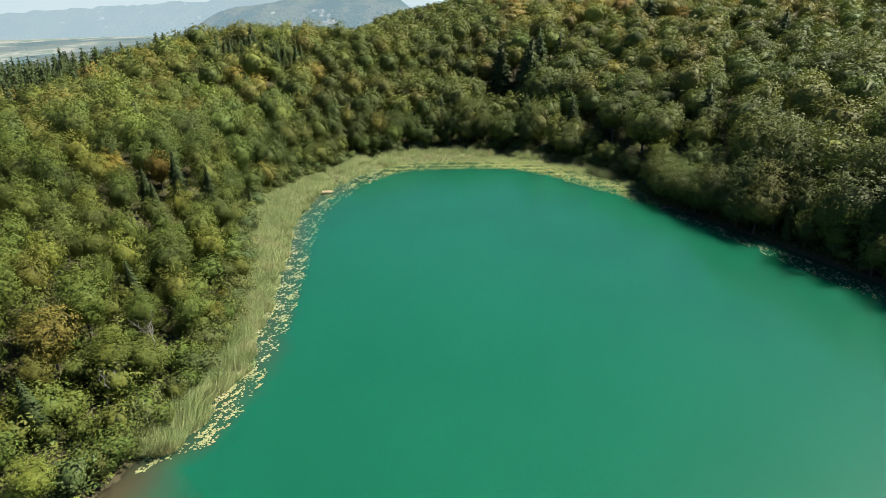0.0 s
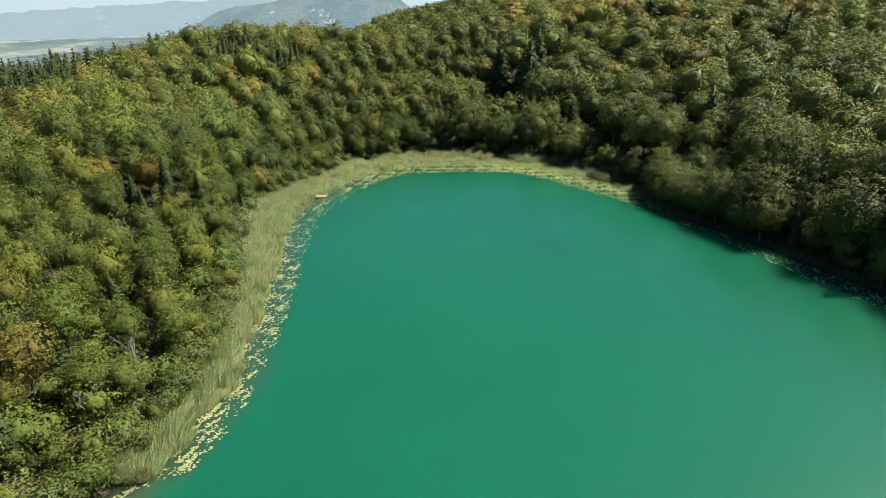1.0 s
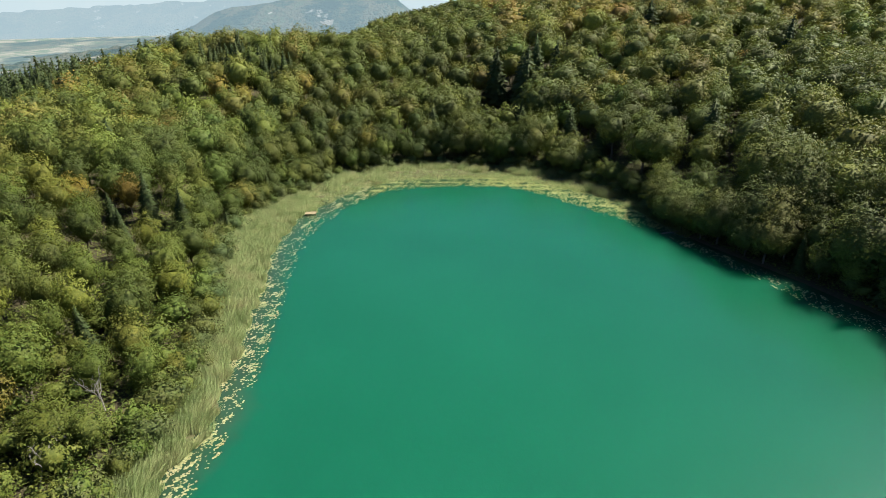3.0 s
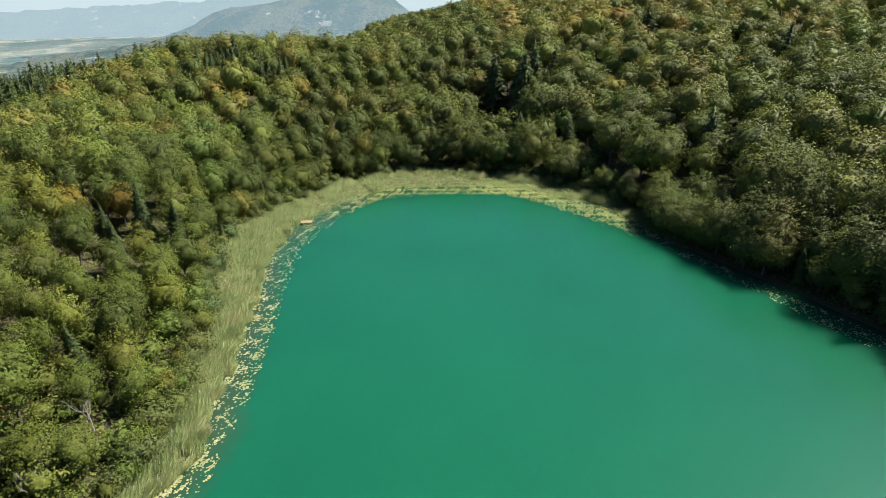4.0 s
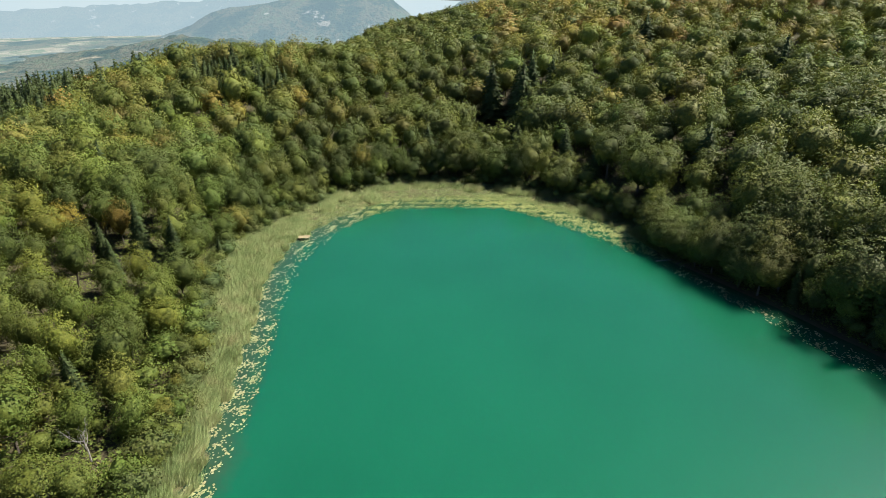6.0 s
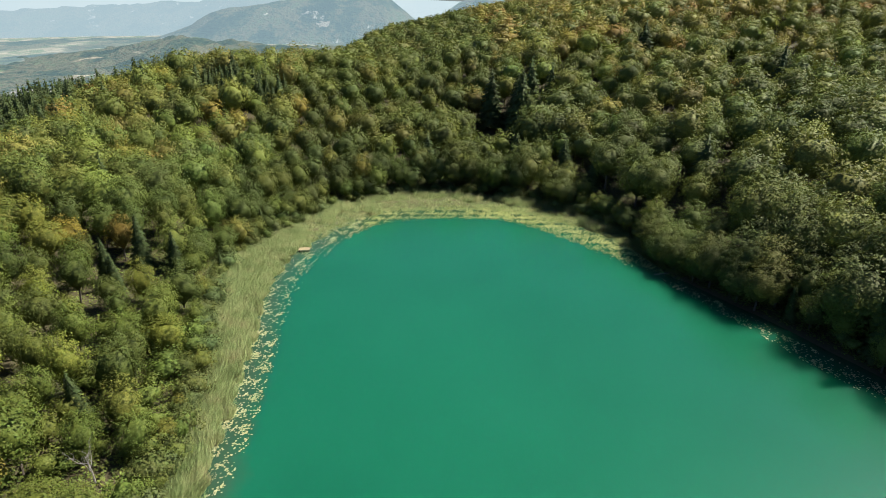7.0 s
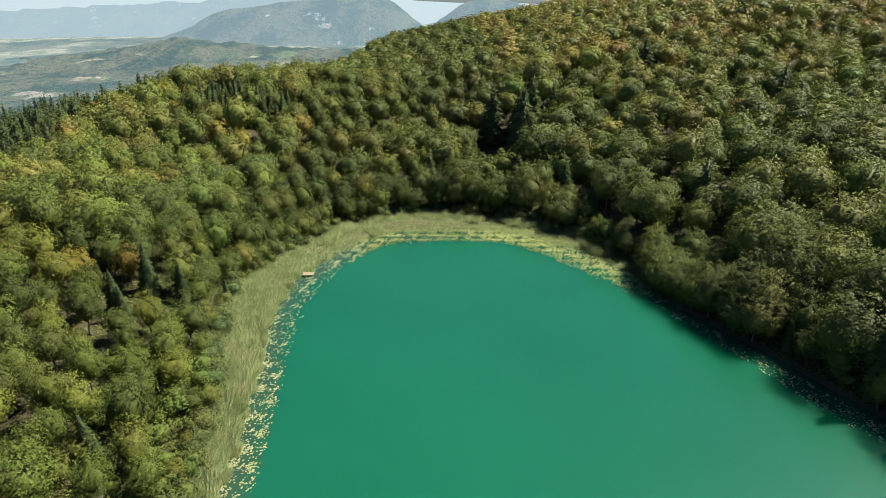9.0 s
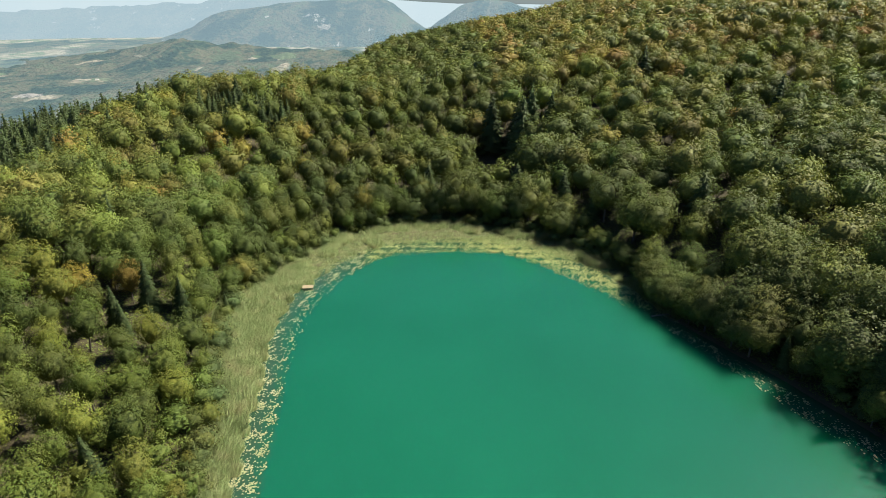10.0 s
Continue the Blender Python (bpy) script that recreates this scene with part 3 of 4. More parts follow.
def hue_weights(x, y):
    """How often each hue stands at a place: autumn colour on the ridges, fresher green in the south-west, darker by the
    gully; on the east bank the dark hue paints in shade.
    """
    ridge = 0.9 * hump(x, y, -95, 225, 45) + 0.6 * hump(x, y, -115, 155, 35) + 1.4 * smooth(225, 300, y) * (x > 20) + 0.5 * hump(x, y, 87, 224, 18)
    west = (x < -20) * (y < 160)
    south = 1.0 * hump(x, y, -46, 40, 9)
    # the (70, 105) term darkens the east bank's leaves in place of shade
    deep = hump(x, y, 25, 225, 45) + 0.5 * hump(x, y, 70, 105, 28) + 1.2 * hump(x, y, -42, 165, 34) + 0.5 * hump(x, y, -50, 110, 22)
    return np.array([0.44 - 0.15 * ridge, 0.10 + 0.06 * west + (0.16 if x < 0 else 0.04) * ridge + 0.3 * south, 0.16 + 0.05 * west + 0.05 * ridge, 0.22 + 0.4 * deep - 0.14 * west,
                     0.006 + 0.13 * ridge + 0.004 * west + 0.10 * south, (0.025 if x < 0 else 0.06) * ridge, 0.015 + (0.08 if x < 0 else 0.15) * ridge + 0.015 * west])


def hue_at(x, y):
    w = np.maximum(hue_weights(x, y), 0.001)
    kind = rng.choice(7, p=w / w.sum())
    if kind in (4, 5) and x < 0 and y < 105:
        kind = 1
    # autumn hues turn DARK here, painting the shaded lake side of the east bank
    if kind > 3 and x > 40 and y < 150:
        kind = 3
    c = HUES[kind] * rng.uniform(0.84, 1.16)
    own = 0.88 if x < -20 and y < 115 else 0.66
    c = c * own + (w / w.sum()) @ HUES * (1 - own)
    west = 1.0 if x < -20 and y < 120 else 0.0
    c = c * np.array((1 + 0.08 * west, 1.0, 1 - 0.14 * west))
    return np.clip(c * np.array((0.97 if x < 0 and y < 190 else 1.05, 1.0, 0.86)) * (0.76 if x < -20 and y < 130 else 0.95 if y > 215 and x > 20 else 0.88 if y > 130 and x < -50 else 0.80 if x > 30 else 0.72) * (1 + rng.normal(0, 0.035, 3)), 0.01, 0.4)


def scatter(x0, x1, y0, y1, step):
    pts = []
    for j in range(int((y1 - y0) / (step * 0.87)) + 1):
        for i in range(int((x1 - x0) / step) + 1):
            pts.append((x0 + (i + 0.5 * (j % 2)) * step + rng.uniform(-0.30, 0.30) * step, y0 + j * step * 0.87 + rng.uniform(-0.30, 0.30) * step))
    return np.array(pts)


def wooded(p, margin):
    """Keep what lies on the wooded slopes round the north of the lake."""
    d = offshore(p[:, 0], p[:, 1], INN)
    ok = (d > np.where(p[:, 0] > 46, -0.8, margin)) & (np.abs(p[:, 0]) < 0.80 * (p[:, 1] + 16) + 9)
    over = p[:, 1] - np.interp(p[:, 0], RIDGE_X, RIDGE_Y)
    ok &= over < 55
    return p[ok], d[ok]


near_p, near_d = wooded(np.vstack([scatter(-215, 24, 22, 188, 6.4), scatter(27, 250, 22, 188, 9.0), scatter(-180, 250, 192, 310, 8.7), scatter(62, 112, 70, 128, 6.6), scatter(-182, -112, 172, 292, 4.0), scatter(-94, -58, 232, 266, 4.6)]), 0.4)
row_p, row_d = wooded(np.vstack([scatter(44, 96, 60, 150, 5.2), scatter(-62, 60, 112, 200, 4.2)]), 0.2)
close = row_d < np.where(row_p[:, 0] > 44, 3.5, 5.5)
near_p, near_d = np.vstack([near_p, row_p[close]]), np.append(near_d, row_d[close])
gully = ((near_p[:, 0] - 20.5) / 11.5) ** 2 + ((near_p[:, 1] - 230) / 19) ** 2 < 1
for cx, cy in ((-37.6, 49.6), (-38.2, 61.4)):
    gully |= np.hypot(near_p[:, 0] - cx, near_p[:, 1] - cy) < 3.6
near_p, near_d = near_p[~gully], near_d[~gully]
far_p, far_d = wooded(scatter(-100, 500, 314, 660, 9.0), 5)
keep = (far_p[:, 0] < 0.82 * far_p[:, 1]) & (far_p[:, 0] + far_p[:, 1] < 860)
far_p = far_p[keep]


def is_spruce(x, y):
    stand = max(hump(x, y, -75, 242, 16), hump(x, y, 40, 236, 11), hump(x, y, 24, 256, 11), hump(x, y, -132, 180, 17), hump(x, y, -142, 215, 18), hump(x, y, -142, 255, 18), hump(x, y, -55, 112, 7))
    row = abs((x + 160) * 0.948 - (y - 190) * 0.319)
    if row < 13 and 170 < y < 268 and x < -110:
        return True
    return rng.uniform() < ((0.6 if x > 0 else 0.92) if stand > 0.55 else 0.03)


def tree_height(x, y, d):
    west = 1 / (1 + math.exp(max(-40, min(40, (x + 5) / 10))))
    h = west * (7.5 + 2.0 * float(smooth(110, 140, y)) + min(d, 30) * 0.12) + (1 - west) * 14.5
    if y > 185:
        h = 12.8
    if 46 < x < 66 and 118 < y < 146:
        h *= 0.62
    elif x > 40 and 128 < y < 175 and d < 7:
        h *= 0.40
    elif x > 58 and y < 125:
        h *= 0.60 if d < 2.5 else 0.98 if d < 12 else 1.05
    elif x > 44 and y < 150:
        h *= 0.45 if d < 2.5 else 1.08 if d < 9 else 1.0
    elif x > 28 and y < 182 and d < 9:
        h *= 0.62
    elif d < 4:
        h *= 0.54 if y < 120 else 0.80
    return h * (rng.triangular(0.70, 0.95, 1.40) if x > 10 else rng.triangular(0.65, 1.0, 1.38))


def tree_thing(name, crown, trunk, label, category):
    root = new(name)
    root.empty_display_size = 0.5
    tagged(root, label, category)
    part("trunk", trunk, M_BARK, root)
    part("crown", crown, M_LEAF, root)
    return root


def place_thing(proto, x, y, h, own_height, hue, group, wide=1.0, sink=0.15):
    s = h / own_height
    ob = copy_thing(proto, pose(x, y, float(ground_height(x, y)) - sink, rng.normal(0, 2), rng.normal(0, 2), rng.uniform(0, 360)) @ Matrix.Diagonal((s * wide, s * wide, s, 1)))
    ob["group"] = group
    for c in ob.children:
        c.color = (*hue, 1.0)
    return ob


# prototypes of the nearest trees
edge_trees = [tree_thing("broadleaf_tree", broad_crown(100 + k, 14, 4.2, 0.0, 130, 4300, 0.25, 0.45, 0.62, 0.20, 0.2), trunk_shape(k, 9.5, 0.20, 5), "leafy green broadleaf tree with foliage down to the bank", "tree") for k in range(4)]
inner_trees = [tree_thing("broadleaf_tree", broad_crown(200 + k, 13, 3.9, 0.14, 120, 4000, 0.25, 0.45, 0.62, 0.20, 0.2), trunk_shape(20 + k, 9.0, 0.19, 5), "rounded broadleaf forest tree in early autumn leaf", "tree") for k in range(4)]
shrubs = [tree_thing("shrub", broad_crown(300 + k, 4, 2.2, 0.0, 24, 620, 0.22, layer=0.32), trunk_shape(40 + k, 2.6, 0.07, 4), "dense green shrub beside the reeds", "shrub") for k in range(2)]
spruces = [tree_thing("spruce", spruce_crown(400 + k, 17, 3.9, 20, 11, 900, 0.34), trunk_shape(60 + k, 15, 0.17, 0), "dark green narrow spruce on the slope", "spruce") for k in range(2)]

order = np.argsort(near_d + 0.5 * np.hypot(near_p[:, 0], near_p[:, 1]))
things, stuff = [], []
for i in order:
    x, y = near_p[i]
    d = near_d[i]
    fir = is_spruce(x, y)
    h = tree_height(x, y, d) * ((1.18 if x < -100 else 1.40 if x > 0 and y > 215 else 0.95) if fir else 1.0)
    wide = rng.uniform(0.82, 1.14) * (1.12 if x > 15 else 1.0)
    hue = np.array(FIR) * rng.uniform(0.8, 1.3) if fir else hue_at(x, y)
    rank = (things if (len(things) < 284 and y < 215) else stuff)
    if 30 < x < 44 and 205 < y < 250:
        h *= 1.3
    rank.append((x, y, h, d, fir, hue, wide * (1.25 if x > 0 else 1.1) if fir and y > 150 else wide))

for x, y, h in ((50.2, 131.5, 8.0), (52.0, 127.0, 7.0), (54.8, 133.5, 9.0), (57.0, 126.5, 9.5), (55.2, 121.5, 6.5)):
    things.append((x, y, h, 2.0, False, np.array((0.100, 0.138, 0.038)), 1.05))

for x, y, h, d, fir, hue, wide in things:
    if fir:
        place_thing(spruces[rng.integers(2)], x, y, h, 17, hue, "spruces on the slopes")
    elif d < 12:
        place_thing(edge_trees[rng.integers(4)], x, y, h, 14, hue, "trees round the lake", wide * (1.2 if h < 9 else 1.0))
    else:
        place_thing(inner_trees[rng.integers(4)], x, y, h, 13, hue, "trees round the lake", wide)

# shrubs along the tree line
for k in range(0, 300, 2):
    i = rng.integers(9 * STEPS, 17 * STEPS) if k >= 235 else rng.integers(2, 24 * STEPS) if k > 165 else rng.integers(9 * STEPS, 19 * STEPS) if k > 95 else 6 + k * 66 // 96
    x, y = INN[i] + (INN[i] - OUT[i]) / np.linalg.norm(INN[i] - OUT[i]) * (rng.uniform(-0.4, 1.8) if k < 96 else rng.uniform(-0.6, 2.4) if k < 235 else rng.uniform(-2.0, 0.6))
    if 34 < y and abs(x) < 0.86 * (y + 18) + 8:
        place_thing(shrubs[rng.integers(2)], x, y, rng.uniform(2.2, 4.6), 4, np.array((0.120, 0.155, 0.052)) * rng.uniform(0.6, 0.9) * np.array((rng.uniform(0.85, 1.15), 1, rng.uniform(0.6, 1.2))), "shrubs along the bank", rng.uniform(0.9, 1.3))

for k in range(170):
    x, y = rng.uniform(-62, -34), rng.uniform(36, 100)
    if 1.0 < float(offshore(np.array([x]), np.array([y]), INN)[0]) < 16 and min(math.hypot(x + 37.6, y - 49.6), math.hypot(x + 38.2, y - 61.4)) > 2.6:
        place_thing(shrubs[rng.integers(2)], x, y, rng.uniform(2.5, 5.0), 4, np.array(GREEN) * np.array((rng.uniform(1.0, 1.3), 1.05, 0.8)) * rng.uniform(0.55, 0.85), "shrubs along the bank", rng.uniform(0.9, 1.3))

for proto in edge_trees + inner_trees + shrubs + spruces:
    for ob in (*proto.children, proto):
        bpy.data.objects.remove(ob)


def forest(name, trees, shapes, own, label):
    """Many trees past counting, in one mesh with each tree's hue as an attribute."""
    vs, fs, ts, ns, k = [], [], [], [], 0
    for x, y, h, hue, wide in trees:
        v, f, nor = shapes[rng.integers(len(shapes))]
        s, b = h / own, rng.uniform(0, 6.283)
        c, sn = math.cos(b) * s * wide, math.sin(b) * s * wide
        w = np.column_stack([v[:, 0] * c - v[:, 1] * sn + x, v[:, 0] * sn + v[:, 1] * c + y, v[:, 2] * s])
        vs.append((w, x, y))
        cb, sb = math.cos(b), math.sin(b)
        ns.append(np.column_stack([nor[:, 0] * cb - nor[:, 1] * sb, nor[:, 0] * sb + nor[:, 1] * cb, nor[:, 2]]))
        fs.append(f + k)
        ts.append(np.tile((*hue, 1.0), (len(v), 1)))
        k += len(v)
    ground_z = ground_height(np.array([v[1] for v in vs]), np.array([v[2] for v in vs]))
    for (w, _, _), z in zip(vs, ground_z):
        w[:, 2] += z - 0.1
    ob = new(name, mesh_of(name, np.concatenate([v[0] for v in vs]), np.concatenate(fs), M_FOREST, np.concatenate(ts), normals=np.concatenate(ns)))
    return tagged(ob, label, "forest", kind="stuff")


def with_trunk(crown, seed, height):
    v, f = tube([(0, 0, -0.5), (0, 0, height * 0.7)], [0.2, 0.1], 5)
    return join_soft([crown, (v, f, unit(v * np.array((1, 1, 0))))])


mid_shapes = [with_trunk(broad_crown(500 + k, 13, 4.0, 0.14, 90, 2000, 0.34, 0.60, 0.68, 0.21, 0.35), k, 13) for k in range(6)]
back_shapes = [with_trunk(broad_crown(550 + k, 13, 4.3, 0.14, 64, 1100, 0.46, 0.65, 0.70, 0.22, 0.35), k, 13) for k in range(6)]
mid_spruce = [with_trunk(spruce_crown(600 + k, 17, 4.0, 16, 9, 420, 0.5), k, 17) for k in range(3)]
far_shapes = [broad_crown(700 + k, 13, 4.9, 0.12, 26, 340, 0.76, 0.70, 0.70, 0.26, 0.35) for k in range(5)]
leafy = [(x, y, h, hue, w) for x, y, h, d, fir, hue, w in stuff if not fir]
forest("forest", [a for a in leafy if a[1] < 190], mid_shapes, 13, "dense mixed broadleaf forest on the slopes above the lake")
forest("ridge_forest", [a for a in leafy if a[1] >= 190], back_shapes, 13, "broadleaf forest on the ridges in early autumn colours")
forest("spruce_forest", [(x, y, h, hue, w) for x, y, h, d, fir, hue, w in stuff if fir], mid_spruce, 17, "dark stands of spruce on the ridge and in the gully")
forest("distant_forest", [(x, y, rng.uniform(11, 16), hue_at(x, y), rng.uniform(0.9, 1.25)) for x, y in far_p], far_shapes, 13, "broadleaf forest over the far hill in autumn colours")


def undergrowth():
    """Ferns, brambles and saplings on the floor of the wood's edge."""
    r = np.random.default_rng(77)
    n = 480000
    p = np.column_stack([r.uniform(-75, 90, n), r.uniform(34, 225, n)])
    d = offshore(p[:, 0], p[:, 1], INN)
    keep = (d > -0.8) & (d < 26) & (np.abs(p[:, 0]) < 0.8 * (p[:, 1] + 14) + 6) & (r.uniform(0, 1, n) < 1.05 - d / 30)
    p, d = p[keep], d[keep]
    n = len(p)
    z = ground_height(p[:, 0], p[:, 1]) + r.uniform(0.1, 1.0, n) * (0.7 + 0.4 * waves(p[:, 0], p[:, 1], 6, 79))
    v, f, nor = sprays(r, np.column_stack([p, z]), np.tile((0.15, 0.0, 1.0), (n, 1)), 0.34, 0.4, 0.5)
    hue = np.array(GREEN) * r.uniform(0.5, 1.1, (n, 1)) + np.array((0.05, 0.03, 0.0)) * r.uniform(0, 1, (n, 1))
    ob = new("undergrowth", mesh_of("undergrowth", v, f, M_FOREST, np.repeat(np.column_stack([hue, np.ones(n)]), 3, 0), normals=nor))
    tagged(ob, "low green undergrowth at the foot of the trees", "undergrowth", kind="stuff")


undergrowth()

# leafless dead trees
for x, y, h, lean, seed, spread in ((-39.3, 50.4, 6.5, 25, 1, 0.6), (-39.0, 62.2, 6.5, 12, 2, 0.45), (73.2, 98.8, 14.5, -4, 3, 0.5), (71.6, 97.2, 8.0, -14, 4, 0.4), (-97.0, 152.0, 14.0, 3, 5, 0.4)):
    root = new("dead_tree")
    trunk, limbs = bare_shape(seed, h, 0.11, spread)
    part("trunk", trunk, M_DEAD, root)
    for limb in limbs:
        part("branch", limb, M_DEAD, root)
    root.matrix_world = pose(x, y, float(ground_height(x, y)), 0, lean, seed * 70)
    tagged(root, "leafless pale grey dead tree among green ones", "dead tree", "dead trees")

# ---- reeds and lily pads ----


def along(u):
    """Outer and inner bank points at fractions u of the rows of the plan."""
    i = np.floor(u * STEPS).astype(int) % len(OUT)
    f = (u * STEPS - np.floor(u * STEPS))[:, None]
    j = (i + 1) % len(OUT)
    return OUT[i] * (1 - f) + OUT[j] * f, INN[i] * (1 - f) + INN[j] * f


def reeds():
    r = np.random.default_rng(5)
    n = 540000
    u = r.uniform(1.5, 19.2, n)
    v = r.uniform(0, 1.26, n)
    o, i = along(u)
    p = o + (i - o) * v[:, None]
    px, py = p[:, 0], p[:, 1]
    span = np.linalg.norm(i - o, axis=1)
    west = 1 - smooth(10.3, 11.2, u)
    # islands of tall reed before the trees in the north, low sedge between them and the lily mat
    island = smooth(0.0, 0.35, 0.9 * waves(px, py, 17, 15) + 2.2 * (v - 0.62) - 5 * np.maximum(v - 0.98, 0))
    tall = np.maximum(west, island)
    edge = v * span - 0.5 - 1.3 * waves(px, py, 15, 17) - 0.75 * waves(px, py, 4.5, 18)
    edge = np.where(u > 10.8, (v - 0.14) * span - 1.2 * waves(px, py, 12, 21), edge)
    gaps = smooth(-0.95, -0.25, waves(px, py, 3.2, 29) + 0.7 * waves(px, py, 1.1, 30))
    keep = (r.uniform(0, 1, n) < np.clip(span / 14, 0.25, 1) * (0.50 + 0.50 * tall) * (0.25 + 0.75 * gaps)) & (edge > 0) & (np.hypot(px + 30.4, py - 137.0) > 2.6)
    p, v, tall, west, edge = p[keep], v[keep], tall[keep], west[keep], edge[keep]
    px, py, n = p[:, 0], p[:, 1], len(p)
    h = r.uniform(1.0, 2.1, n) * (0.26 + 0.74 * tall) * (0.95 + 0.22 * waves(px, py, 6, 19) + 0.16 * waves(px, py, 1.8, 20)) * (0.7 + 0.3 * smooth(0, 1.2, edge))
    lean_a = 0.6 + 1.3 * waves(px, py, 9, 23) + 0.8 * waves(px, py, 2.5, 24) + r.normal(0, 0.5, n)
    lean = h * r.uniform(0.15, 0.75, n) * np.clip(1.0 + 0.5 * waves(px, py, 4, 25), 0.3, 2)
    a = r.uniform(0, 6.283, n)
    w = r.uniform(0.02, 0.052, n)
    z = np.maximum(0.55 * v - 0.15, np.where(v > 0.9, ground_height(px, py) - 0.05, -1))
    base = np.column_stack([p, z])
    side = np.column_stack([np.cos(a) * w, np.sin(a) * w, np.zeros(n)])
    tip = base + np.column_stack([np.cos(lean_a) * lean, np.sin(lean_a) * lean, h])
    vs = np.stack([base - side, base + side, tip], 1).reshape(-1, 3)
    f = np.arange(n * 3).reshape(-1, 3)
    nor = unit(np.column_stack([np.cos(a), np.sin(a), np.full(n, 0.5)]) + r.normal(0, 0.35, (n, 3)))
    ob = new("reeds", mesh_of("reeds", vs, f, M_REED, normals=np.repeat(nor, 3, 0)))
    tagged(ob, "belt of pale green and straw reeds along the shore", "reeds", kind="stuff")


PAD_REACH = (0.5, 1, 3.0, 3.6, 1.8, 3.4, 3.8, 4, 5, 7, 8, 8, 7, 5.5, 5.5, 6, 7, 8, 8, 3, 4.5, 5.5, 6, 6, 5, 0.4)
PAD_CROWD = (0.1, 0.3, 0.6, 0.65, 0.4, 0.55, 0.6, 0.55, 0.45, 0.4, 0.4, 0.45, 0.7, 1.0, 1.25, 1.3, 1.3, 1.3, 1.2, 0.5, 0.3, 0.3, 0.28, 0.28, 0.25, 0.1)


def lily_pads():
    r = np.random.default_rng(8)
    n = 130000
    u = r.uniform(0.5, 24.5, n)
    o, i = along(u)
    way = unit(o - i)
    reach = np.interp(u, np.arange(26), PAD_REACH)
    crowd = np.interp(u, np.arange(26), PAD_CROWD)
    v = np.where(u > 19.3, r.uniform(0.25, 1.1, n), np.where(u > 10.6, r.uniform(-1.3, 1.0, n), r.uniform(-0.55, 1.0, n)))
    p = o + way * (v * reach)[:, None]
    patch = 0.5 + 0.42 * waves(p[:, 0], p[:, 1], 4.5, 33) + 0.35 * waves(p[:, 0], p[:, 1], 1.6, 35)
    fade = np.where(u > 19.3, 0.8, 1 - smooth(np.where(u > 12.5, 0.15, 0.45), 1.0, v) * 0.9)
    keep = r.uniform(0, 1, n) < crowd * (0.07 + 0.93 * smooth(0.40, 1.05, patch + 0.5 * (crowd - 0.6))) * fade * np.clip(reach / 6, 0.3, 1.0)
    north = (u[keep] > 12.3) & (u[keep] < 19.0)
    for name, p, material, label in (("lily_pads", p[keep][~north], M_PAD, "floating pale water lily pads in patches along the reeds"),
                                     ("lily_mat", p[keep][north], M_MAT, "patchy yellow-green mat of water lily pads along the shore")):
        n = len(p)
        rad = r.uniform(0.07, 0.165, n)
        turn = r.uniform(0, 6.283, n)
        a = 0.25 + np.arange(7) * (2 * math.pi - 0.5) / 6
        ang = turn[:, None] + a[None, :]
        tilt = r.normal(0, 0.06, (n, 1))
        z0 = r.uniform(0.012, 0.05, (n, 1))
        rim = np.stack([p[:, :1] + np.cos(ang) * rad[:, None], p[:, 1:] + np.sin(ang) * rad[:, None], z0 + 0.012 + tilt * np.cos(ang) * rad[:, None] + np.abs(tilt) * rad[:, None]], 2)
        mid = np.concatenate([p, z0], 1)[:, None, :]
        vs = np.concatenate([mid, rim], 1).reshape(-1, 3)
        k = np.arange(n)[:, None, None] * 8
        f = (k + np.array([(0, j, j + 1) for j in range(1, 7)])[None]).reshape(-1, 3)
        tagged(new(name, mesh_of(name, vs, f, material)), label, "lily pads", kind="stuff")


reeds()
lily_pads()

# ---- small things ----


def platform(x, y, turn):
    """Small plank fishing platform on posts at the reeds' edge."""
    root = new("fishing_platform")
    tagged(root, "small pale weathered plank platform on posts", "platform")
    for k in range(9):
        part("plank", box(0.26, 1.7, 0.05, (-1.16 + 0.29 * k, 0.02 * (k % 3), 0.62 + 0.004 * (k % 2)), 0.008), M_PLANK, root)
    for sx in (-1.1, 1.1):
        part("beam", box(0.12, 1.6, 0.14, (sx, 0, 0.52), 0.01), M_PLANK, root)
        for sy in (-0.7, 0.7):
            part("post", tube([(sx, sy, -1.2), (sx, sy, 0.58)], [0.07, 0.065], 8), M_BARK, root)
    root.matrix_world = pose(x, y, 0, 0, 0, turn)


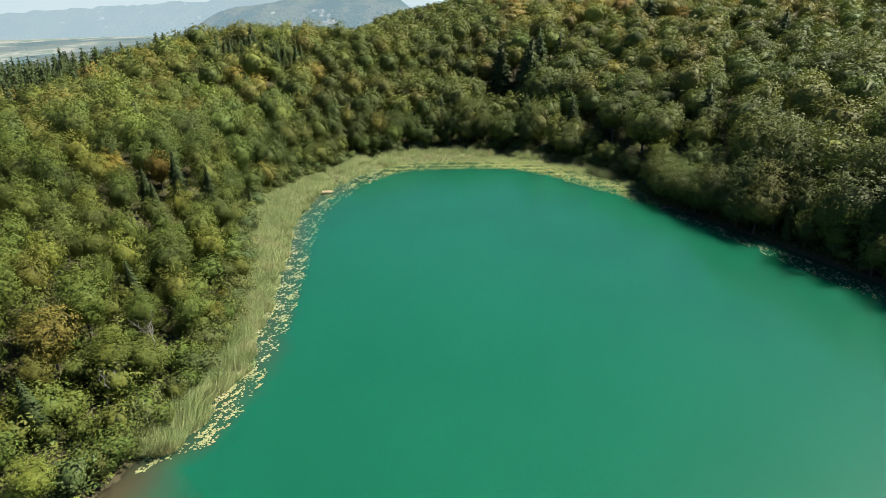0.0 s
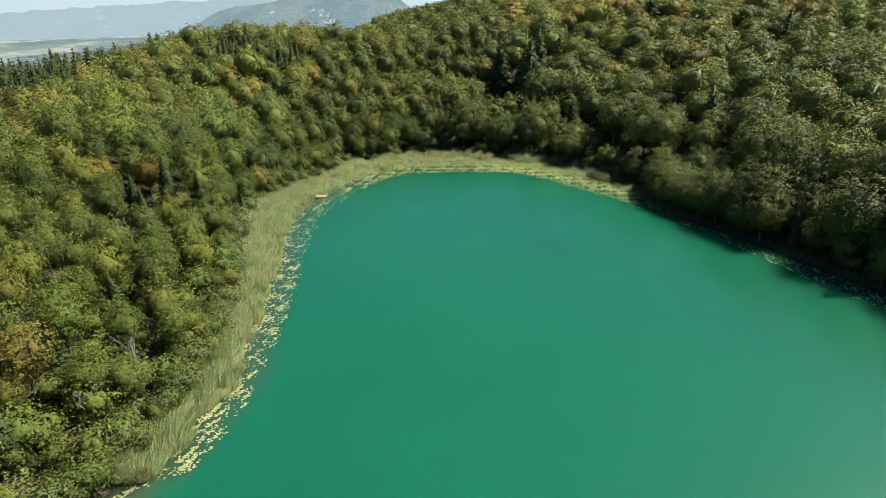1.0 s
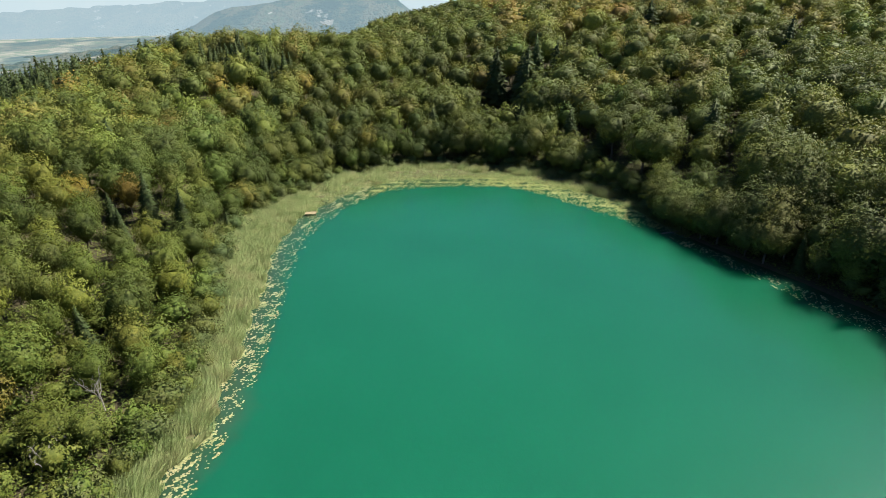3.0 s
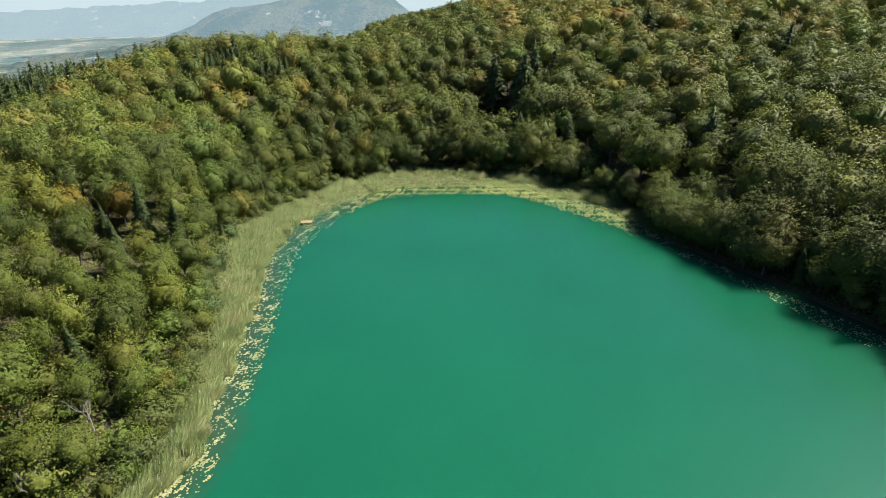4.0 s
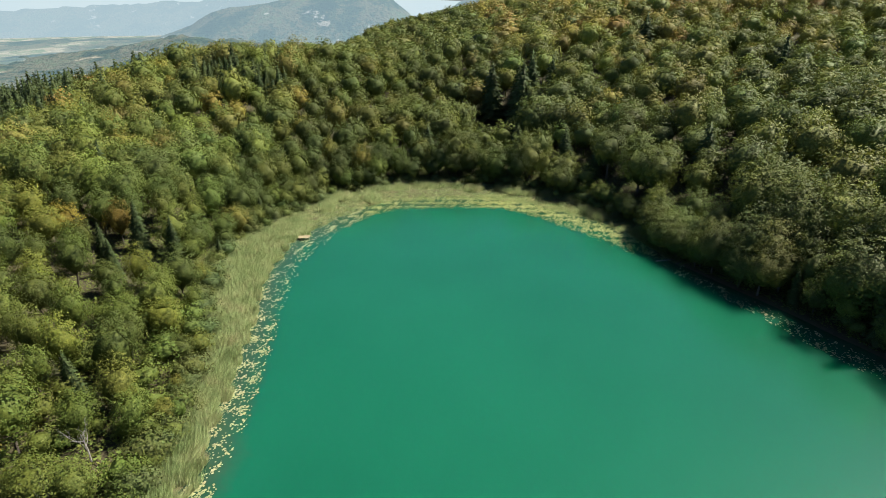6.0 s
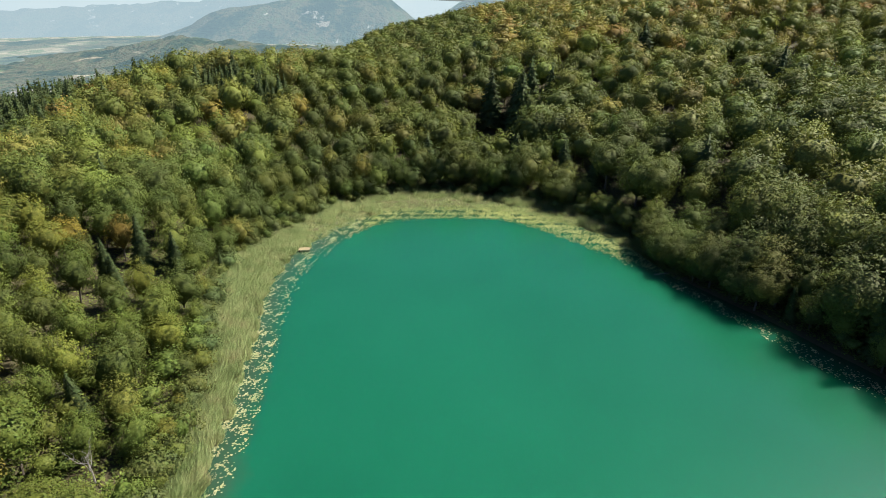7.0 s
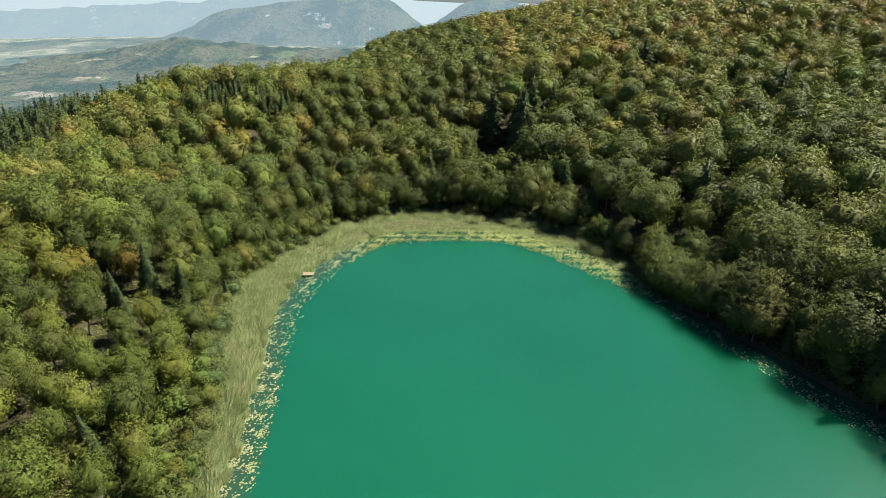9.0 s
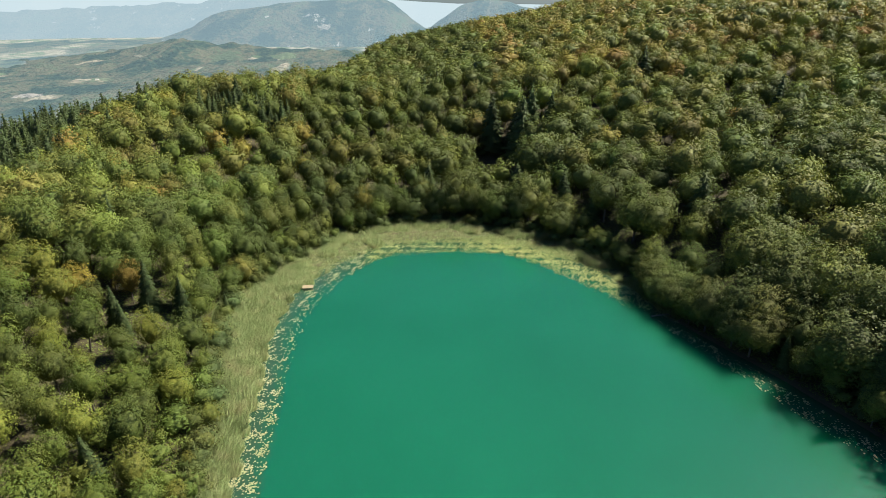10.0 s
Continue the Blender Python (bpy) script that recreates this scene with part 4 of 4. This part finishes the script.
platform(-31.2, 137.6, 8)


def fallen_log(x, y, length, turn, seed):
    r = np.random.default_rng(seed)
    pts = [(length * (f - 0.5), 0.12 * r.normal(), 0.08 + 0.1 * f) for f in (0, 0.35, 0.7, 1)]
    root = new("fallen_log")
    part("trunk", tube(pts, [0.13, 0.12, 0.1, 0.05], 7), M_DEAD, root)
    for k in range(3):
        s = Vector(pts[1]).lerp(Vector(pts[3]), r.uniform(0, 0.8))
        part("branch", tube([s, s + Vector((0.5, r.uniform(-0.8, 0.8), r.uniform(0.1, 0.5)))], [0.05, 0.015], 5), M_DEAD, root)
    root.matrix_world = pose(x, y, 0.0, 0, 0, turn)
    tagged(root, "bleached fallen log lying in the shallows", "log", "logs in the shallows")


fallen_log(49.8, 126.0, 4.5, 12, 1)
fallen_log(52.5, 124.9, 3.0, 40, 2)


def far_house(az, r, z, w, turn, label):
    x, y = on_bearing(az, r)
    root = new("house")
    tagged(root, label, "house", "houses in the valley")
    part("wall", box(w, w * 0.7, w * 0.55, (0, 0, w * 0.275)), M_WALL, root)
    e = w * 0.55
    v = np.array([(-w * 0.53, -w * 0.38, e), (w * 0.53, -w * 0.38, e), (w * 0.53, w * 0.38, e), (-w * 0.53, w * 0.38, e), (-w * 0.53, 0, e + w * 0.25), (w * 0.53, 0, e + w * 0.25)])
    f = np.array([(0, 1, 5), (0, 5, 4), (2, 3, 4), (2, 4, 5), (0, 4, 3), (1, 2, 5), (0, 3, 2), (0, 2, 1)])
    part("roof", (v, f), M_ROOF, root)
    root.matrix_world = pose(x, y, z, 0, 0, turn)


M_WALL = plain_material("white_plaster", [(0.70, 0.69, 0.66), (0.82, 0.81, 0.78)], 0.2, 0.9, 0.0)
M_ROOF = plain_material("pale_roof", [(0.45, 0.42, 0.40), (0.60, 0.57, 0.54)], 0.2, 0.9, 0.0)
far_house(-30.3, 1480, -93.5, 5.5, 20, "small white farmhouse in the wooded valley")
far_house(-29.75, 1490, -94, 7.5, -15, "small white farmhouse in the wooded valley")
